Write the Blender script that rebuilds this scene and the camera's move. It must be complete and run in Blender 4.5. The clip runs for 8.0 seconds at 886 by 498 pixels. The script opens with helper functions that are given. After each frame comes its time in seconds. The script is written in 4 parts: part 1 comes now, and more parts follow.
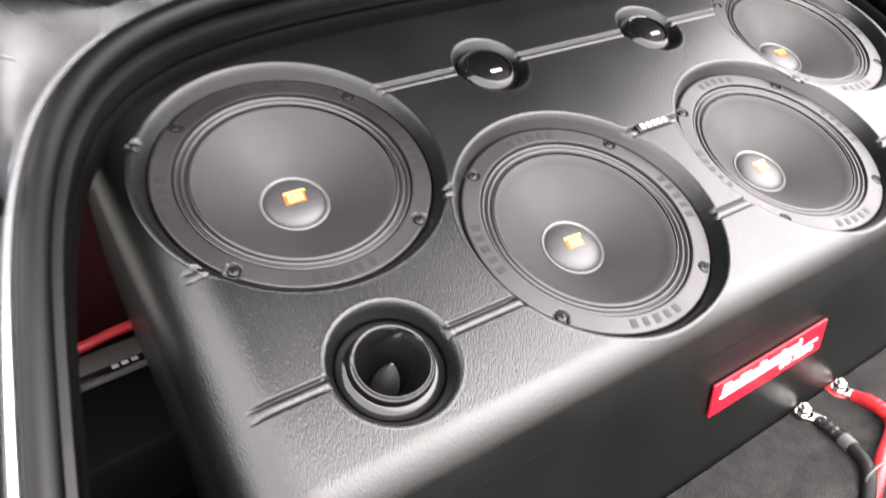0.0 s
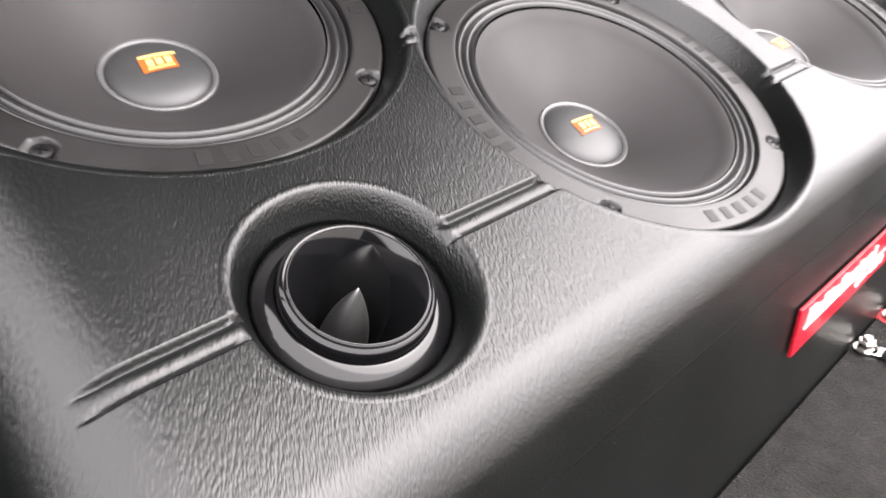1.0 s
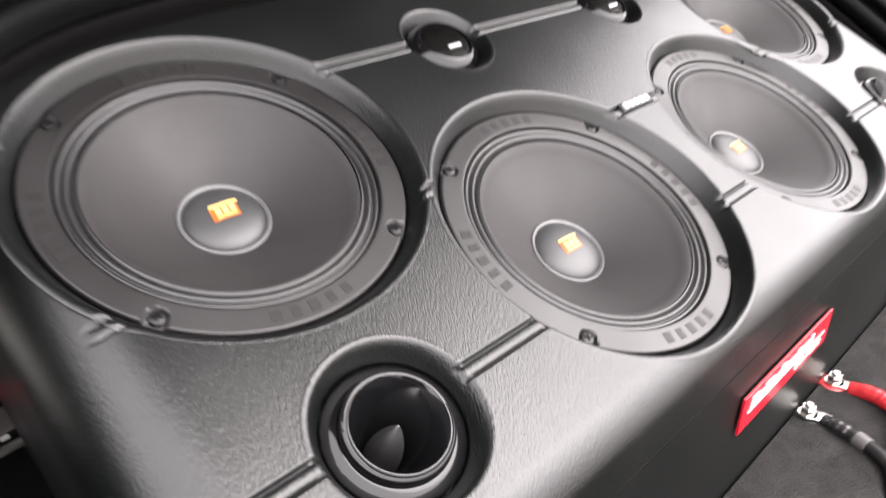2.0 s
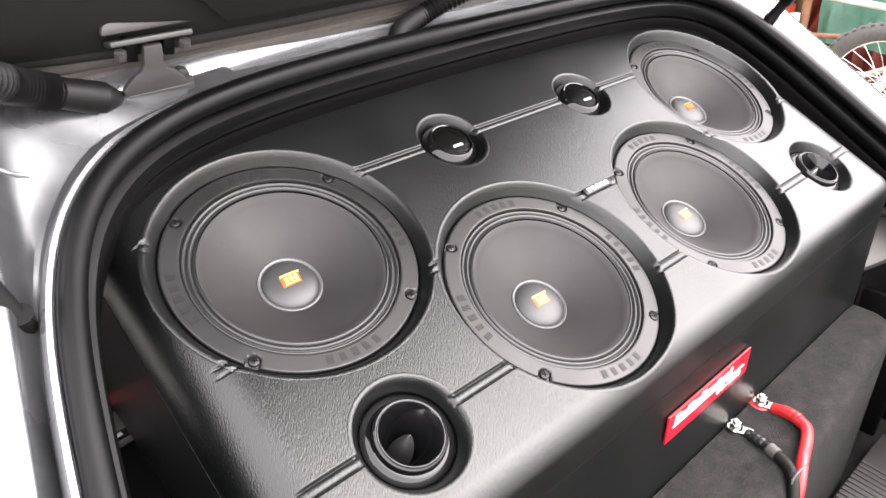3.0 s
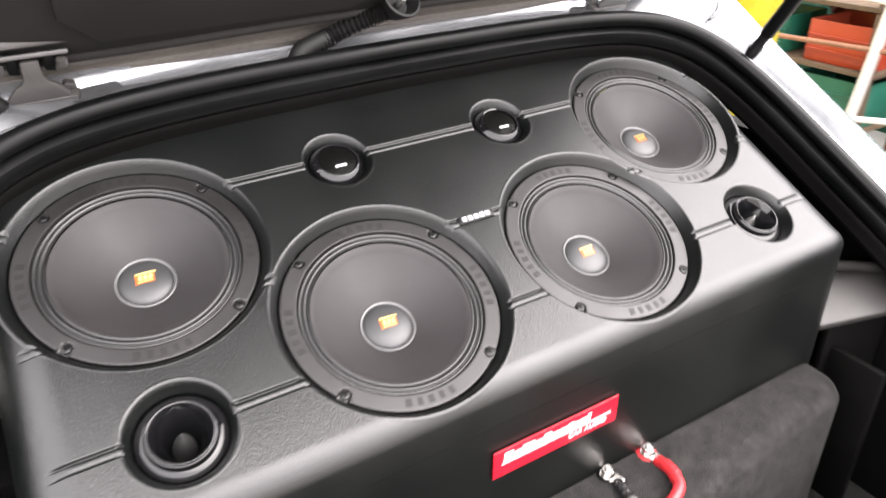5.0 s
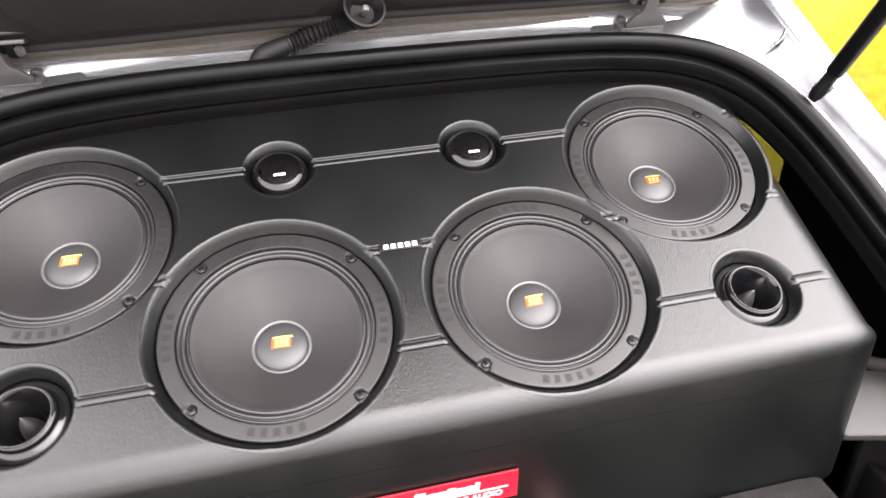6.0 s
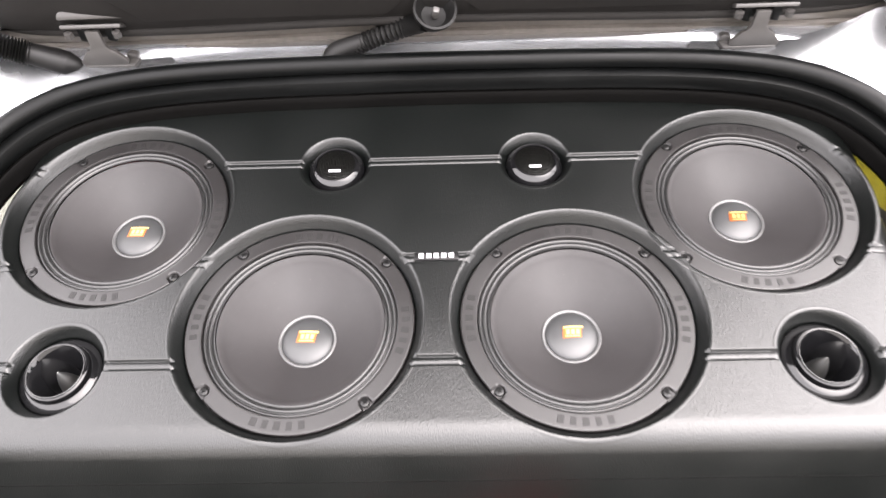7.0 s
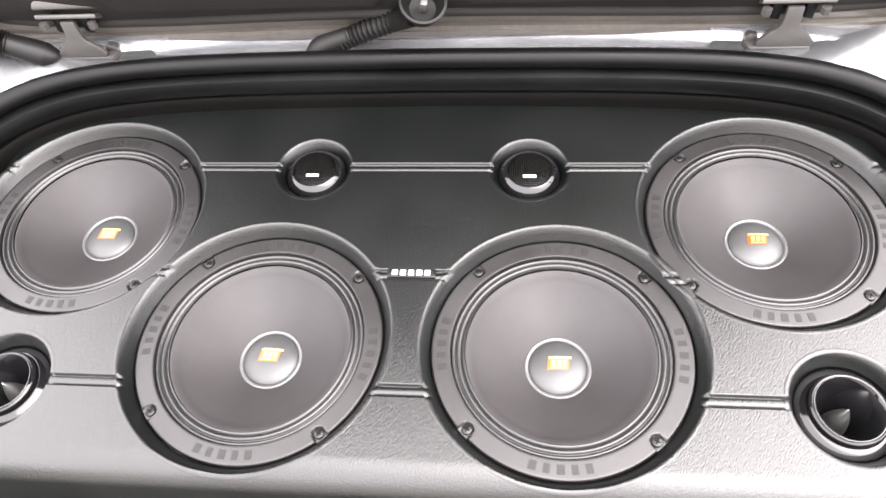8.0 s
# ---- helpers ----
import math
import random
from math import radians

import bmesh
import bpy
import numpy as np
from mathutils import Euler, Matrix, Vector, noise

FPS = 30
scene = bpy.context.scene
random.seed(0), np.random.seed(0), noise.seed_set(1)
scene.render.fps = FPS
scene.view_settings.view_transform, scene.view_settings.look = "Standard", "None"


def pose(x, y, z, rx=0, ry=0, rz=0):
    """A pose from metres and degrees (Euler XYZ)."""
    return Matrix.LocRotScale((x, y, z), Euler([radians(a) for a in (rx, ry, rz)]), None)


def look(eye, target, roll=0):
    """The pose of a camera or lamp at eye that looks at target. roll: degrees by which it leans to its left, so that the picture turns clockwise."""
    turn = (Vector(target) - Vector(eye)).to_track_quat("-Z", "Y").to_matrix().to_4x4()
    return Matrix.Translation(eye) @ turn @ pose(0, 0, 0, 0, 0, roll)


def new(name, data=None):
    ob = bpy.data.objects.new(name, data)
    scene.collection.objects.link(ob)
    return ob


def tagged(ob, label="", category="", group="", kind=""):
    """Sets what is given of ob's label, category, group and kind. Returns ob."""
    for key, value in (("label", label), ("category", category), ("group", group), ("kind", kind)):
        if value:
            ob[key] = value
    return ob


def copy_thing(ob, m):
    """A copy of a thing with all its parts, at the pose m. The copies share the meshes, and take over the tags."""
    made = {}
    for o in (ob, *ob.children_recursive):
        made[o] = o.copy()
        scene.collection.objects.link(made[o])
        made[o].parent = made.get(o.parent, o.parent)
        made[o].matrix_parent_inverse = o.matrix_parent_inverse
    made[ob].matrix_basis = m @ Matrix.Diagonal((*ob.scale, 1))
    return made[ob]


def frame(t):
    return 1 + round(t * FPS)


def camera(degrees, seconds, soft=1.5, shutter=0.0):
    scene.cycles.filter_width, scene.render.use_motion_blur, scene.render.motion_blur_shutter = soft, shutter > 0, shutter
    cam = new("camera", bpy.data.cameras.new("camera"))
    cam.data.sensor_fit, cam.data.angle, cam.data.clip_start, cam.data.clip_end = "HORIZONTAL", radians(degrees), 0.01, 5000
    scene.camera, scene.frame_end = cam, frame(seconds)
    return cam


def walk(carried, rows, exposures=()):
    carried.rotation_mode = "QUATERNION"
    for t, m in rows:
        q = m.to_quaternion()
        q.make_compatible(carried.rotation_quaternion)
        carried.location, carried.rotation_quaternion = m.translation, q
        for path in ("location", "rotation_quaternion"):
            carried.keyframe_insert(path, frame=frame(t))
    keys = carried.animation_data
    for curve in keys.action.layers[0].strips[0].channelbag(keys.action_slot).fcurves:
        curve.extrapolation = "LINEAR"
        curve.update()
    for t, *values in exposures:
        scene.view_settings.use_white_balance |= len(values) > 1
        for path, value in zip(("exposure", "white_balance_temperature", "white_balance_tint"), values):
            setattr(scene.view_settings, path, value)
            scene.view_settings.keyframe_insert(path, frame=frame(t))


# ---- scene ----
cam = camera(65.45, 8.0, soft=1.5, shutter=0.5)

# The sloping front of the speaker box: its own x runs across the car, y up the slope, z out of it.
SLOPE, HEIGHT = 27.0, 0.85
BOX = pose(0, 0, HEIGHT, SLOPE)
ROWS = [
    (0.0, -0.4636, -0.1925, 0.3816, 37.35, -11.63, -31.23),
    (0.5, -0.4626, -0.1829, 0.2964, 38.51, -13.86, -36.01),
    (1.0, -0.4279, -0.1368, 0.1910, 40.33, -15.65, -40.29),
    (1.2, -0.4217, -0.1256, 0.1703, 40.94, -15.64, -40.85),
    (1.5, -0.4215, -0.1094, 0.1576, 40.50, -16.64, -41.42),
    (1.8, -0.4373, -0.1114, 0.2327, 39.70, -15.81, -40.55),
    (2.0, -0.4599, -0.1099, 0.2861, 40.41, -16.61, -40.86),
    (3.3, -0.5314, -0.1624, 0.4623, 39.55, -15.43, -38.38),
    (3.5, -0.5263, -0.1801, 0.4745, 39.45, -15.15, -37.84),
    (4.0, -0.5272, -0.2423, 0.5219, 39.29, -14.56, -35.90),
    (4.5, -0.4768, -0.2747, 0.5498, 37.91, -12.88, -32.19),
    (4.8, -0.3900, -0.2543, 0.5393, 36.09, -13.00, -30.35),
    (5.0, -0.3315, -0.2630, 0.5326, 36.65, -11.46, -28.16),
    (5.2, -0.2810, -0.2643, 0.5334, 35.84, -9.72, -24.84),
    (6.3, -0.0214, -0.3151, 0.5517, 34.12, -1.93, -8.08),
    (6.5, 0.0036, -0.3210, 0.5553, 33.84, -0.43, -4.93),
    (7.0, 0.0239, -0.2859, 0.5337, 34.11, 2.09, -0.12),
    (7.5, 0.0367, -0.2489, 0.4999, 33.75, 2.92, 1.09),
    (8.0, 0.0820, -0.2374, 0.4935, 33.95, 4.31, 3.78),
]
EXPOSURES = [(t, stops, 6650, 17) for t, stops in ((0.0, 3.10), (0.6, 3.05), (1.2, 2.75), (1.7, 2.78), (2.0, 2.78), (2.2, 2.85), (3.3, 2.90), (5.2, 2.93), (6.3, 2.98), (7.0, 3.28), (8.0, 3.58))]
walk(cam, [(t, BOX @ pose(*row)) for t, *row in ROWS], EXPOSURES)

# ---- light: an overcast day ----
world = bpy.data.worlds.new("overcast_sky")
scene.world = world
world.use_nodes = True
wn = world.node_tree.nodes
sky = wn.new("ShaderNodeTexSky")
sky.sky_type, sky.sun_disc = "NISHITA", False
sky.sun_elevation, sky.sun_rotation = radians(53), radians(135)
sky.air_density, sky.dust_density = 1.0, 4.0
grey = wn.new("ShaderNodeHueSaturation")
grey.inputs["Saturation"].default_value = 0.15
world.node_tree.links.new(sky.outputs[0], grey.inputs["Color"])
cloud = wn.new("ShaderNodeMix")  # the even white of the cloud cover over the sky's own gradient
cloud.data_type = "RGBA"
cloud.inputs[0].default_value = 0.7
cloud.inputs[7].default_value = (9.6, 9.6, 9.65, 1)
world.node_tree.links.new(grey.outputs[0], cloud.inputs[6])
world.node_tree.links.new(cloud.outputs[2], wn["Background"].inputs[0])
wn["Background"].inputs[1].default_value = 0.15
sun = new("sun", bpy.data.lights.new("sun", "SUN"))
sun.data.energy, sun.data.angle, sun.data.color = 1.0, radians(70), (1.0, 0.97, 0.93)
sun.matrix_world = look((1.0, -1.0, 1.9), (0, 0, 0))


# ---- materials ----
def material(name, color, rough=0.5, metal=0.0, vary=0.15, grain=40.0, bump=0.0, bump_scale=400.0, rough_vary=0.1, coat=0.0, spec=0.5, kind="noise", height=0.0004, dust=0.0):
    """A surface with broad and fine changes of tone and gloss, and fine relief."""
    m = bpy.data.materials.new(name)
    m.use_nodes = True
    n, l = m.node_tree.nodes, m.node_tree.links
    b = n["Principled BSDF"]
    co = n.new("ShaderNodeTexCoord")
    big, fine = n.new("ShaderNodeTexNoise"), n.new("ShaderNodeTexNoise")
    big.inputs["Scale"].default_value, fine.inputs["Scale"].default_value = grain * 0.25, grain * 4
    big.inputs["Detail"].default_value, fine.inputs["Detail"].default_value = 4, 6
    for x in (big, fine):
        l.new(co.outputs["Object"], x.inputs["Vector"])
    mean = n.new("ShaderNodeMath")
    mean.operation = "ADD"
    l.new(big.outputs["Fac"], mean.inputs[0]), l.new(fine.outputs["Fac"], mean.inputs[1])
    tone = n.new("ShaderNodeMapRange")
    tone.inputs["From Min"].default_value, tone.inputs["From Max"].default_value = 0.6, 1.4
    tone.inputs["To Min"].default_value, tone.inputs["To Max"].default_value = 1 - vary, 1 + vary
    l.new(mean.outputs[0], tone.inputs["Value"])
    tint = n.new("ShaderNodeVectorMath")
    tint.operation = "SCALE"
    tint.inputs[0].default_value = color
    l.new(tone.outputs[0], tint.inputs["Scale"])
    if dust:  # sparse specks of lint and dust
        speck, keep, lint = n.new("ShaderNodeTexVoronoi"), n.new("ShaderNodeMapRange"), n.new("ShaderNodeVectorMath")
        speck.inputs["Scale"].default_value = dust
        keep.inputs["From Min"].default_value, keep.inputs["From Max"].default_value = 0.03, 0.07
        keep.inputs["To Min"].default_value, keep.inputs["To Max"].default_value = 1.0, 0.0
        lint.operation = "MULTIPLY_ADD"
        lint.inputs[1].default_value = (0.012, 0.0117, 0.011)
        l.new(co.outputs["Object"], speck.inputs["Vector"]), l.new(speck.outputs["Distance"], keep.inputs["Value"])
        l.new(keep.outputs[0], lint.inputs[0]), l.new(tint.outputs[0], lint.inputs[2])
        l.new(lint.outputs[0], b.inputs["Base Color"])
    else:
        l.new(tint.outputs[0], b.inputs["Base Color"])
    gloss = n.new("ShaderNodeMapRange")
    gloss.inputs["From Min"].default_value, gloss.inputs["From Max"].default_value = 0.3, 0.7
    gloss.inputs["To Min"].default_value, gloss.inputs["To Max"].default_value = max(rough - rough_vary, 0.02), min(rough + rough_vary, 1)
    l.new(big.outputs["Fac"], gloss.inputs["Value"])
    l.new(gloss.outputs[0], b.inputs["Roughness"])
    b.inputs["Metallic"].default_value, b.inputs["Coat Weight"].default_value = metal, coat
    b.inputs["Specular IOR Level"].default_value = spec
    if bump:
        bu = n.new("ShaderNodeBump")
        bu.inputs["Strength"].default_value, bu.inputs["Distance"].default_value = bump, height
        if kind == "leather":
            warp = n.new("ShaderNodeTexNoise")
            warp.inputs["Scale"].default_value, warp.inputs["Detail"].default_value = 60, 3
            l.new(co.outputs["Object"], warp.inputs["Vector"])
            mix = n.new("ShaderNodeVectorMath")
            mix.operation = "MULTIPLY_ADD"
            mix.inputs[1].default_value = (0.0025, 0.0025, 0.0025)
            l.new(warp.outputs["Color"], mix.inputs[0]), l.new(co.outputs["Object"], mix.inputs[2])
            swing, stretch = n.new("ShaderNodeMapping"), n.new("ShaderNodeMapping")
            swing.inputs["Rotation"].default_value = (0, 0, radians(26))
            stretch.inputs["Scale"].default_value = (1.0, 0.25, 0.6)
            l.new(mix.outputs[0], swing.inputs["Vector"]), l.new(swing.outputs[0], stretch.inputs["Vector"])
            cell = n.new("ShaderNodeTexVoronoi")
            cell.feature = "SMOOTH_F1"
            cell.inputs["Scale"].default_value, cell.inputs["Smoothness"].default_value = bump_scale, 0.4
            wr = n.new("ShaderNodeTexNoise")
            wr.inputs["Scale"].default_value, wr.inputs["Detail"].default_value = bump_scale * 0.8, 2
            l.new(stretch.outputs[0], cell.inputs["Vector"]), l.new(stretch.outputs[0], wr.inputs["Vector"])
            both = n.new("ShaderNodeMath")
            both.operation = "SUBTRACT"
            l.new(wr.outputs["Fac"], both.inputs[0]), l.new(cell.outputs["Distance"], both.inputs[1])
            l.new(both.outputs[0], bu.inputs["Height"])
        elif kind == "mesh":
            cell = n.new("ShaderNodeTexVoronoi")
            cell.inputs["Scale"].default_value, cell.inputs["Randomness"].default_value = bump_scale, 0.0
            l.new(co.outputs["Object"], cell.inputs["Vector"])
            l.new(cell.outputs["Distance"], bu.inputs["Height"])
        else:
            f2 = n.new("ShaderNodeTexNoise")
            f2.inputs["Scale"].default_value, f2.inputs["Detail"].default_value = bump_scale, 5
            l.new(co.outputs["Object"], f2.inputs["Vector"])
            l.new(f2.outputs["Fac"], bu.inputs["Height"])
        l.new(bu.outputs[0], b.inputs["Normal"])
    return m


LEATHER = material("black_grained_vinyl", (0.0007, 0.00115, 0.0010), 0.345, vary=0.12, bump=0.34, dust=70, bump_scale=1500, kind="leather", height=0.0004, rough_vary=0.04)
FRAME = material("moulded_black_plastic", (0.0037, 0.0031, 0.0031), 0.46, bump=0.2, bump_scale=900, vary=0.15)
PAPER = material("pressed_paper_cone", (0.0095, 0.0084, 0.0086), 0.64, bump=0.25, bump_scale=1500, vary=0.2, spec=0.38, dust=110, height=0.0002)
CLOTH = material("treated_cloth_surround", (0.010, 0.010, 0.010), 0.36, bump=0.2, bump_scale=1200)
CAP = material("dust_cap_satin", (0.018, 0.0185, 0.019), 0.42, bump=0.1, bump_scale=1500)
GLUE = material("dried_glue_bead", (0.05, 0.05, 0.05), 0.3, bump=0.4, bump_scale=700)
GLOSS = material("gloss_black_plastic", (0.003, 0.003, 0.0033), 0.09, rough_vary=0.03, spec=0.42)
STEEL = material("bright_steel", (0.62, 0.6, 0.57), 0.25, metal=1.0)
BULLET = material("satin_aluminium", (0.42, 0.42, 0.41), 0.32, metal=1.0, rough_vary=0.04)
LETTER = material("rougher_moulded_plastic", (0.0036, 0.0033, 0.0032), 0.56, bump=0.4, bump_scale=1200, vary=0.2, spec=0.32)
# near-black that puts the shade of a screw slot into the colour
SLOT_SHADE = material("slot_shade_black", (0.0006, 0.0006, 0.0006), 0.8, spec=0.1)
SCREW = material("black_oxide_screw", (0.004, 0.004, 0.004), 0.4, spec=0.3)
SATIN_RIM = material("dull_rim", (0.06, 0.06, 0.06), 0.3, metal=0.5)
ORANGE = material("orange_print", (0.36, 0.085, 0.014), 0.35, vary=0.1)
YELLOW_INK = material("yellow_print", (0.6, 0.45, 0.16), 0.35, vary=0.08)
WHITE_INK = material("white_print", (0.5, 0.5, 0.49), 0.4, vary=0.05)
SILVER_INK = material("silver_print", (0.4, 0.4, 0.41), 0.35, metal=0.2, vary=0.05)
RED_PLATE = material("red_plate", (0.27, 0.006, 0.014), 0.3, vary=0.08)
CARPET = material("charcoal_carpet", (0.017, 0.0162, 0.0155), 0.95, bump=1.0, bump_scale=700, vary=0.85, grain=260, height=0.004, spec=0.15)
SILVER = material("silver_car_paint", (0.37, 0.38, 0.395), 0.20, metal=0.85, vary=0.05, coat=0.5, rough_vary=0.05)
# the body silver darkened: shade and dark reflections put into the colour
SHADED_SILVER = material("shaded_silver_paint", (0.14, 0.144, 0.148), 0.25, metal=0.85, vary=0.2, grain=14)
PRIMER = material("weathered_primer_edge", (0.05, 0.044, 0.038), 0.5, bump=0.4, bump_scale=300, vary=0.3)
RUBBER = material("black_rubber", (0.0010, 0.0012, 0.0012), 0.40, spec=0.13, bump=0.15, bump_scale=500, vary=0.25)
TRIM = material("charcoal_moulded_trim", (0.0017, 0.0016, 0.0015), 0.6, spec=0.06, bump=0.4, bump_scale=700, vary=0.25)
LID_TRIM = material("grey_moulded_trim", (0.0084, 0.0078, 0.0073), 0.72, spec=0.1, bump=0.3, bump_scale=700, vary=0.15)
GREY_TRIM = material("grey_plastic", (0.05, 0.048, 0.046), 0.5, bump=0.2, bump_scale=700)
HINGE = material("painted_hinge_steel", (0.021, 0.0196, 0.0184), 0.5, metal=0.0, bump=0.15, bump_scale=300, vary=0.15)
HOSE = material("black_ribbed_hose", (0.0035, 0.0034, 0.0033), 0.5, vary=0.3, spec=0.2)
RED_WIRE = material("red_heat_shrink", (0.3, 0.012, 0.015), 0.35, vary=0.2, bump=0.3, bump_scale=200, height=0.0008)
BLACK_WIRE = material("black_heat_shrink", (0.008, 0.008, 0.008), 0.25, bump=0.3, bump_scale=200, height=0.0008)


def mesh_material():
    """Round holes in rows through a thin black sheet: near-black dots on a slightly paler web."""
    m = bpy.data.materials.new("perforated_black_sheet")
    m.use_nodes = True
    n, l = m.node_tree.nodes, m.node_tree.links
    b = n["Principled BSDF"]
    co, flat, cell = n.new("ShaderNodeTexCoord"), n.new("ShaderNodeMapping"), n.new("ShaderNodeTexVoronoi")
    flat.inputs["Scale"].default_value = (1.0, 1.0, 0.0)
    cell.voronoi_dimensions, cell.inputs["Randomness"].default_value, cell.inputs["Scale"].default_value = "2D", 0.15, 620
    l.new(co.outputs["Object"], flat.inputs["Vector"]), l.new(flat.outputs[0], cell.inputs["Vector"])
    web = n.new("ShaderNodeMapRange")
    web.inputs["From Min"].default_value, web.inputs["From Max"].default_value = 0.46, 0.58
    web.inputs["To Min"].default_value, web.inputs["To Max"].default_value = 0.0, 1.0
    l.new(cell.outputs["Distance"], web.inputs["Value"])
    tint = n.new("ShaderNodeVectorMath")
    tint.operation = "SCALE"
    tint.inputs[0].default_value = (0.012, 0.012, 0.011)
    l.new(web.outputs[0], tint.inputs["Scale"]), l.new(tint.outputs[0], b.inputs["Base Color"])
    gloss = n.new("ShaderNodeMath")
    gloss.operation = "MULTIPLY"
    gloss.inputs[1].default_value = 0.25
    l.new(web.outputs[0], gloss.inputs[0]), l.new(gloss.outputs[0], b.inputs["Specular IOR Level"])
    b.inputs["Roughness"].default_value = 0.4
    return m


GRILLE = mesh_material()


# ---- building helpers ----
def part(name, bm, mat, parent, label="", smooth=True, at=None):
    """Links a bmesh as one mesh under a thing or a part."""
    me = bpy.data.meshes.new(name)
    bmesh.ops.recalc_face_normals(bm, faces=bm.faces)
    bm.to_mesh(me)
    bm.free()
    return link(name, me, mat, parent, label, smooth, at)


def link(name, me, mat, parent, label="", smooth=True, at=None):
    me.materials.append(mat)
    if smooth:
        me.polygons.foreach_set("use_smooth", [True] * len(me.polygons))
        me.set_sharp_from_angle(angle=radians(38))
    ob = new(name, me)
    ob.parent = parent
    if at is not None:
        ob.matrix_basis = at
    return tagged(ob, label)


def thing(name, label, category, at=None, group="", kind=""):
    ob = new(name)
    ob.empty_display_size = 0.05
    if at is not None:
        ob.matrix_basis = at
    return tagged(ob, label, category, group, kind)


def lathe(profile, steps=64, close=False, turn=360.0):
    """A body of revolution about z from (radius, height) pairs."""
    bm = bmesh.new()
    rings = []
    for r, z in profile:
        if r < 1e-6:
            rings.append([bm.verts.new((0, 0, z))])
        else:
            rings.append([bm.verts.new((r * math.cos(a), r * math.sin(a), z)) for a in (2 * math.pi * k / steps for k in range(steps))])
    pairs = list(zip(rings, rings[1:])) + ([(rings[-1], rings[0])] if close else [])
    for a, b in pairs:
        for k in range(steps):
            q = [a[k % len(a)], a[(k + 1) % len(a)], b[(k + 1) % len(b)], b[k % len(b)]]
            q = [v for i, v in enumerate(q) if v not in q[:i]]
            if len(q) > 2:
                bm.faces.new(q)
    return bm


def block(sx, sy, sz, bevel=0.0, at=None, segments=2):
    """A box of that size about its centre, with rounded edges."""
    bm = bmesh.new()
    bmesh.ops.create_cube(bm, size=1.0)
    bmesh.ops.scale(bm, vec=(sx, sy, sz), verts=bm.verts)
    if bevel:
        bmesh.ops.bevel(bm, geom=bm.edges[:], offset=bevel, segments=segments, profile=0.5, affect="EDGES")
    if at is not None:
        bmesh.ops.transform(bm, matrix=at, verts=bm.verts)
    return bm


def prism(outline, depth, bevel=0.0, at=None):
    """A flat outline (x, y) given thickness from z = 0 to depth."""
    bm = bmesh.new()
    low = [bm.verts.new((x, y, 0)) for x, y in outline]
    face = bm.faces.new(low)
    top = bmesh.ops.extrude_face_region(bm, geom=[face])
    bmesh.ops.translate(bm, vec=(0, 0, depth), verts=[v for v in top["geom"] if isinstance(v, bmesh.types.BMVert)])
    if bevel:
        bmesh.ops.bevel(bm, geom=bm.edges[:], offset=bevel, segments=2, profile=0.5, affect="EDGES")
    if at is not None:
        bmesh.ops.transform(bm, matrix=at, verts=bm.verts)
    return bm


def spline(points, steps=8):
    """A smooth line through the given points."""
    p = [Vector(q) for q in points]
    p = [2 * p[0] - p[1]] + p + [2 * p[-1] - p[-2]]
    out = []
    for a, b, c, d in zip(p, p[1:], p[2:], p[3:]):
        for k in range(steps):
            u = k / steps
            out.append(0.5 * (2 * b + (c - a) * u + (2 * a - 5 * b + 4 * c - d) * u * u + (3 * b - a - 3 * c + d) * u ** 3))
    return out + [p[-2]]


def tube(path, radius, sides=12, wave=None):
    """A round tube along a path; wave(k) scales the radius at each step."""
    bm = bmesh.new()
    rings, up = [], Vector((0.13, 0.21, 0.97))
    for k, p in enumerate(path):
        d = (path[min(k + 1, len(path) - 1)] - path[max(k - 1, 0)]).normalized()
        a = d.cross(up).normalized()
        up = a.cross(d).normalized()
        r = radius * (wave(k) if wave else 1)
        rings.append([bm.verts.new(p + r * (math.cos(2 * math.pi * i / sides) * a + math.sin(2 * math.pi * i / sides) * up)) for i in range(sides)])
    for a, b in zip(rings, rings[1:]):
        for i in range(sides):
            bm.faces.new((a[i], a[(i + 1) % sides], b[(i + 1) % sides], b[i]))
    bm.faces.new(rings[0]), bm.faces.new(rings[-1][::-1])
    return bm


def strip(rows, closed=False):
    """A skin through rows of points with equal counts."""
    bm = bmesh.new()
    v = [[bm.verts.new(p) for p in row] for row in rows]
    for a, b in zip(v, v[1:]):
        for i in range(len(a) if closed else len(a) - 1):
            bm.faces.new((a[i], a[(i + 1) % len(a)], b[(i + 1) % len(a)], b[i]))
    return bm


# ---- the speaker box ----
FACE = 0.012  # the vinyl's height over the plane of the speaker screws
LEFT, RIGHT, EDGE_R = -0.437, 0.43, 0.045
CORNER, FRONT_R, BACK = -0.1107, 0.028, 0.30
SPEAKERS = [(-0.3085, 0.123, 130.8), (-0.1208, 0.0, 129.9), (0.1208, 0.0, 133.5), (0.2985, 0.125, 132.2)]
TWEETERS = [(-0.1024, 0.1742), (0.0972, 0.1736)]
HORNS = [(-0.3208, -0.0452), (0.3205, -0.0436)]
GROOVES = [(0.175, -0.414, 0.402), (0.059, -0.414, 0.402), (-0.0425, -0.414, 0.402)]

speaker_box = thing("speaker_box", "sloping speaker box wrapped in black grained vinyl, in the car boot", "speaker box", BOX)


def ease(a):
    a = np.clip(a, 0, 1)
    return a * a * (3 - 2 * a)


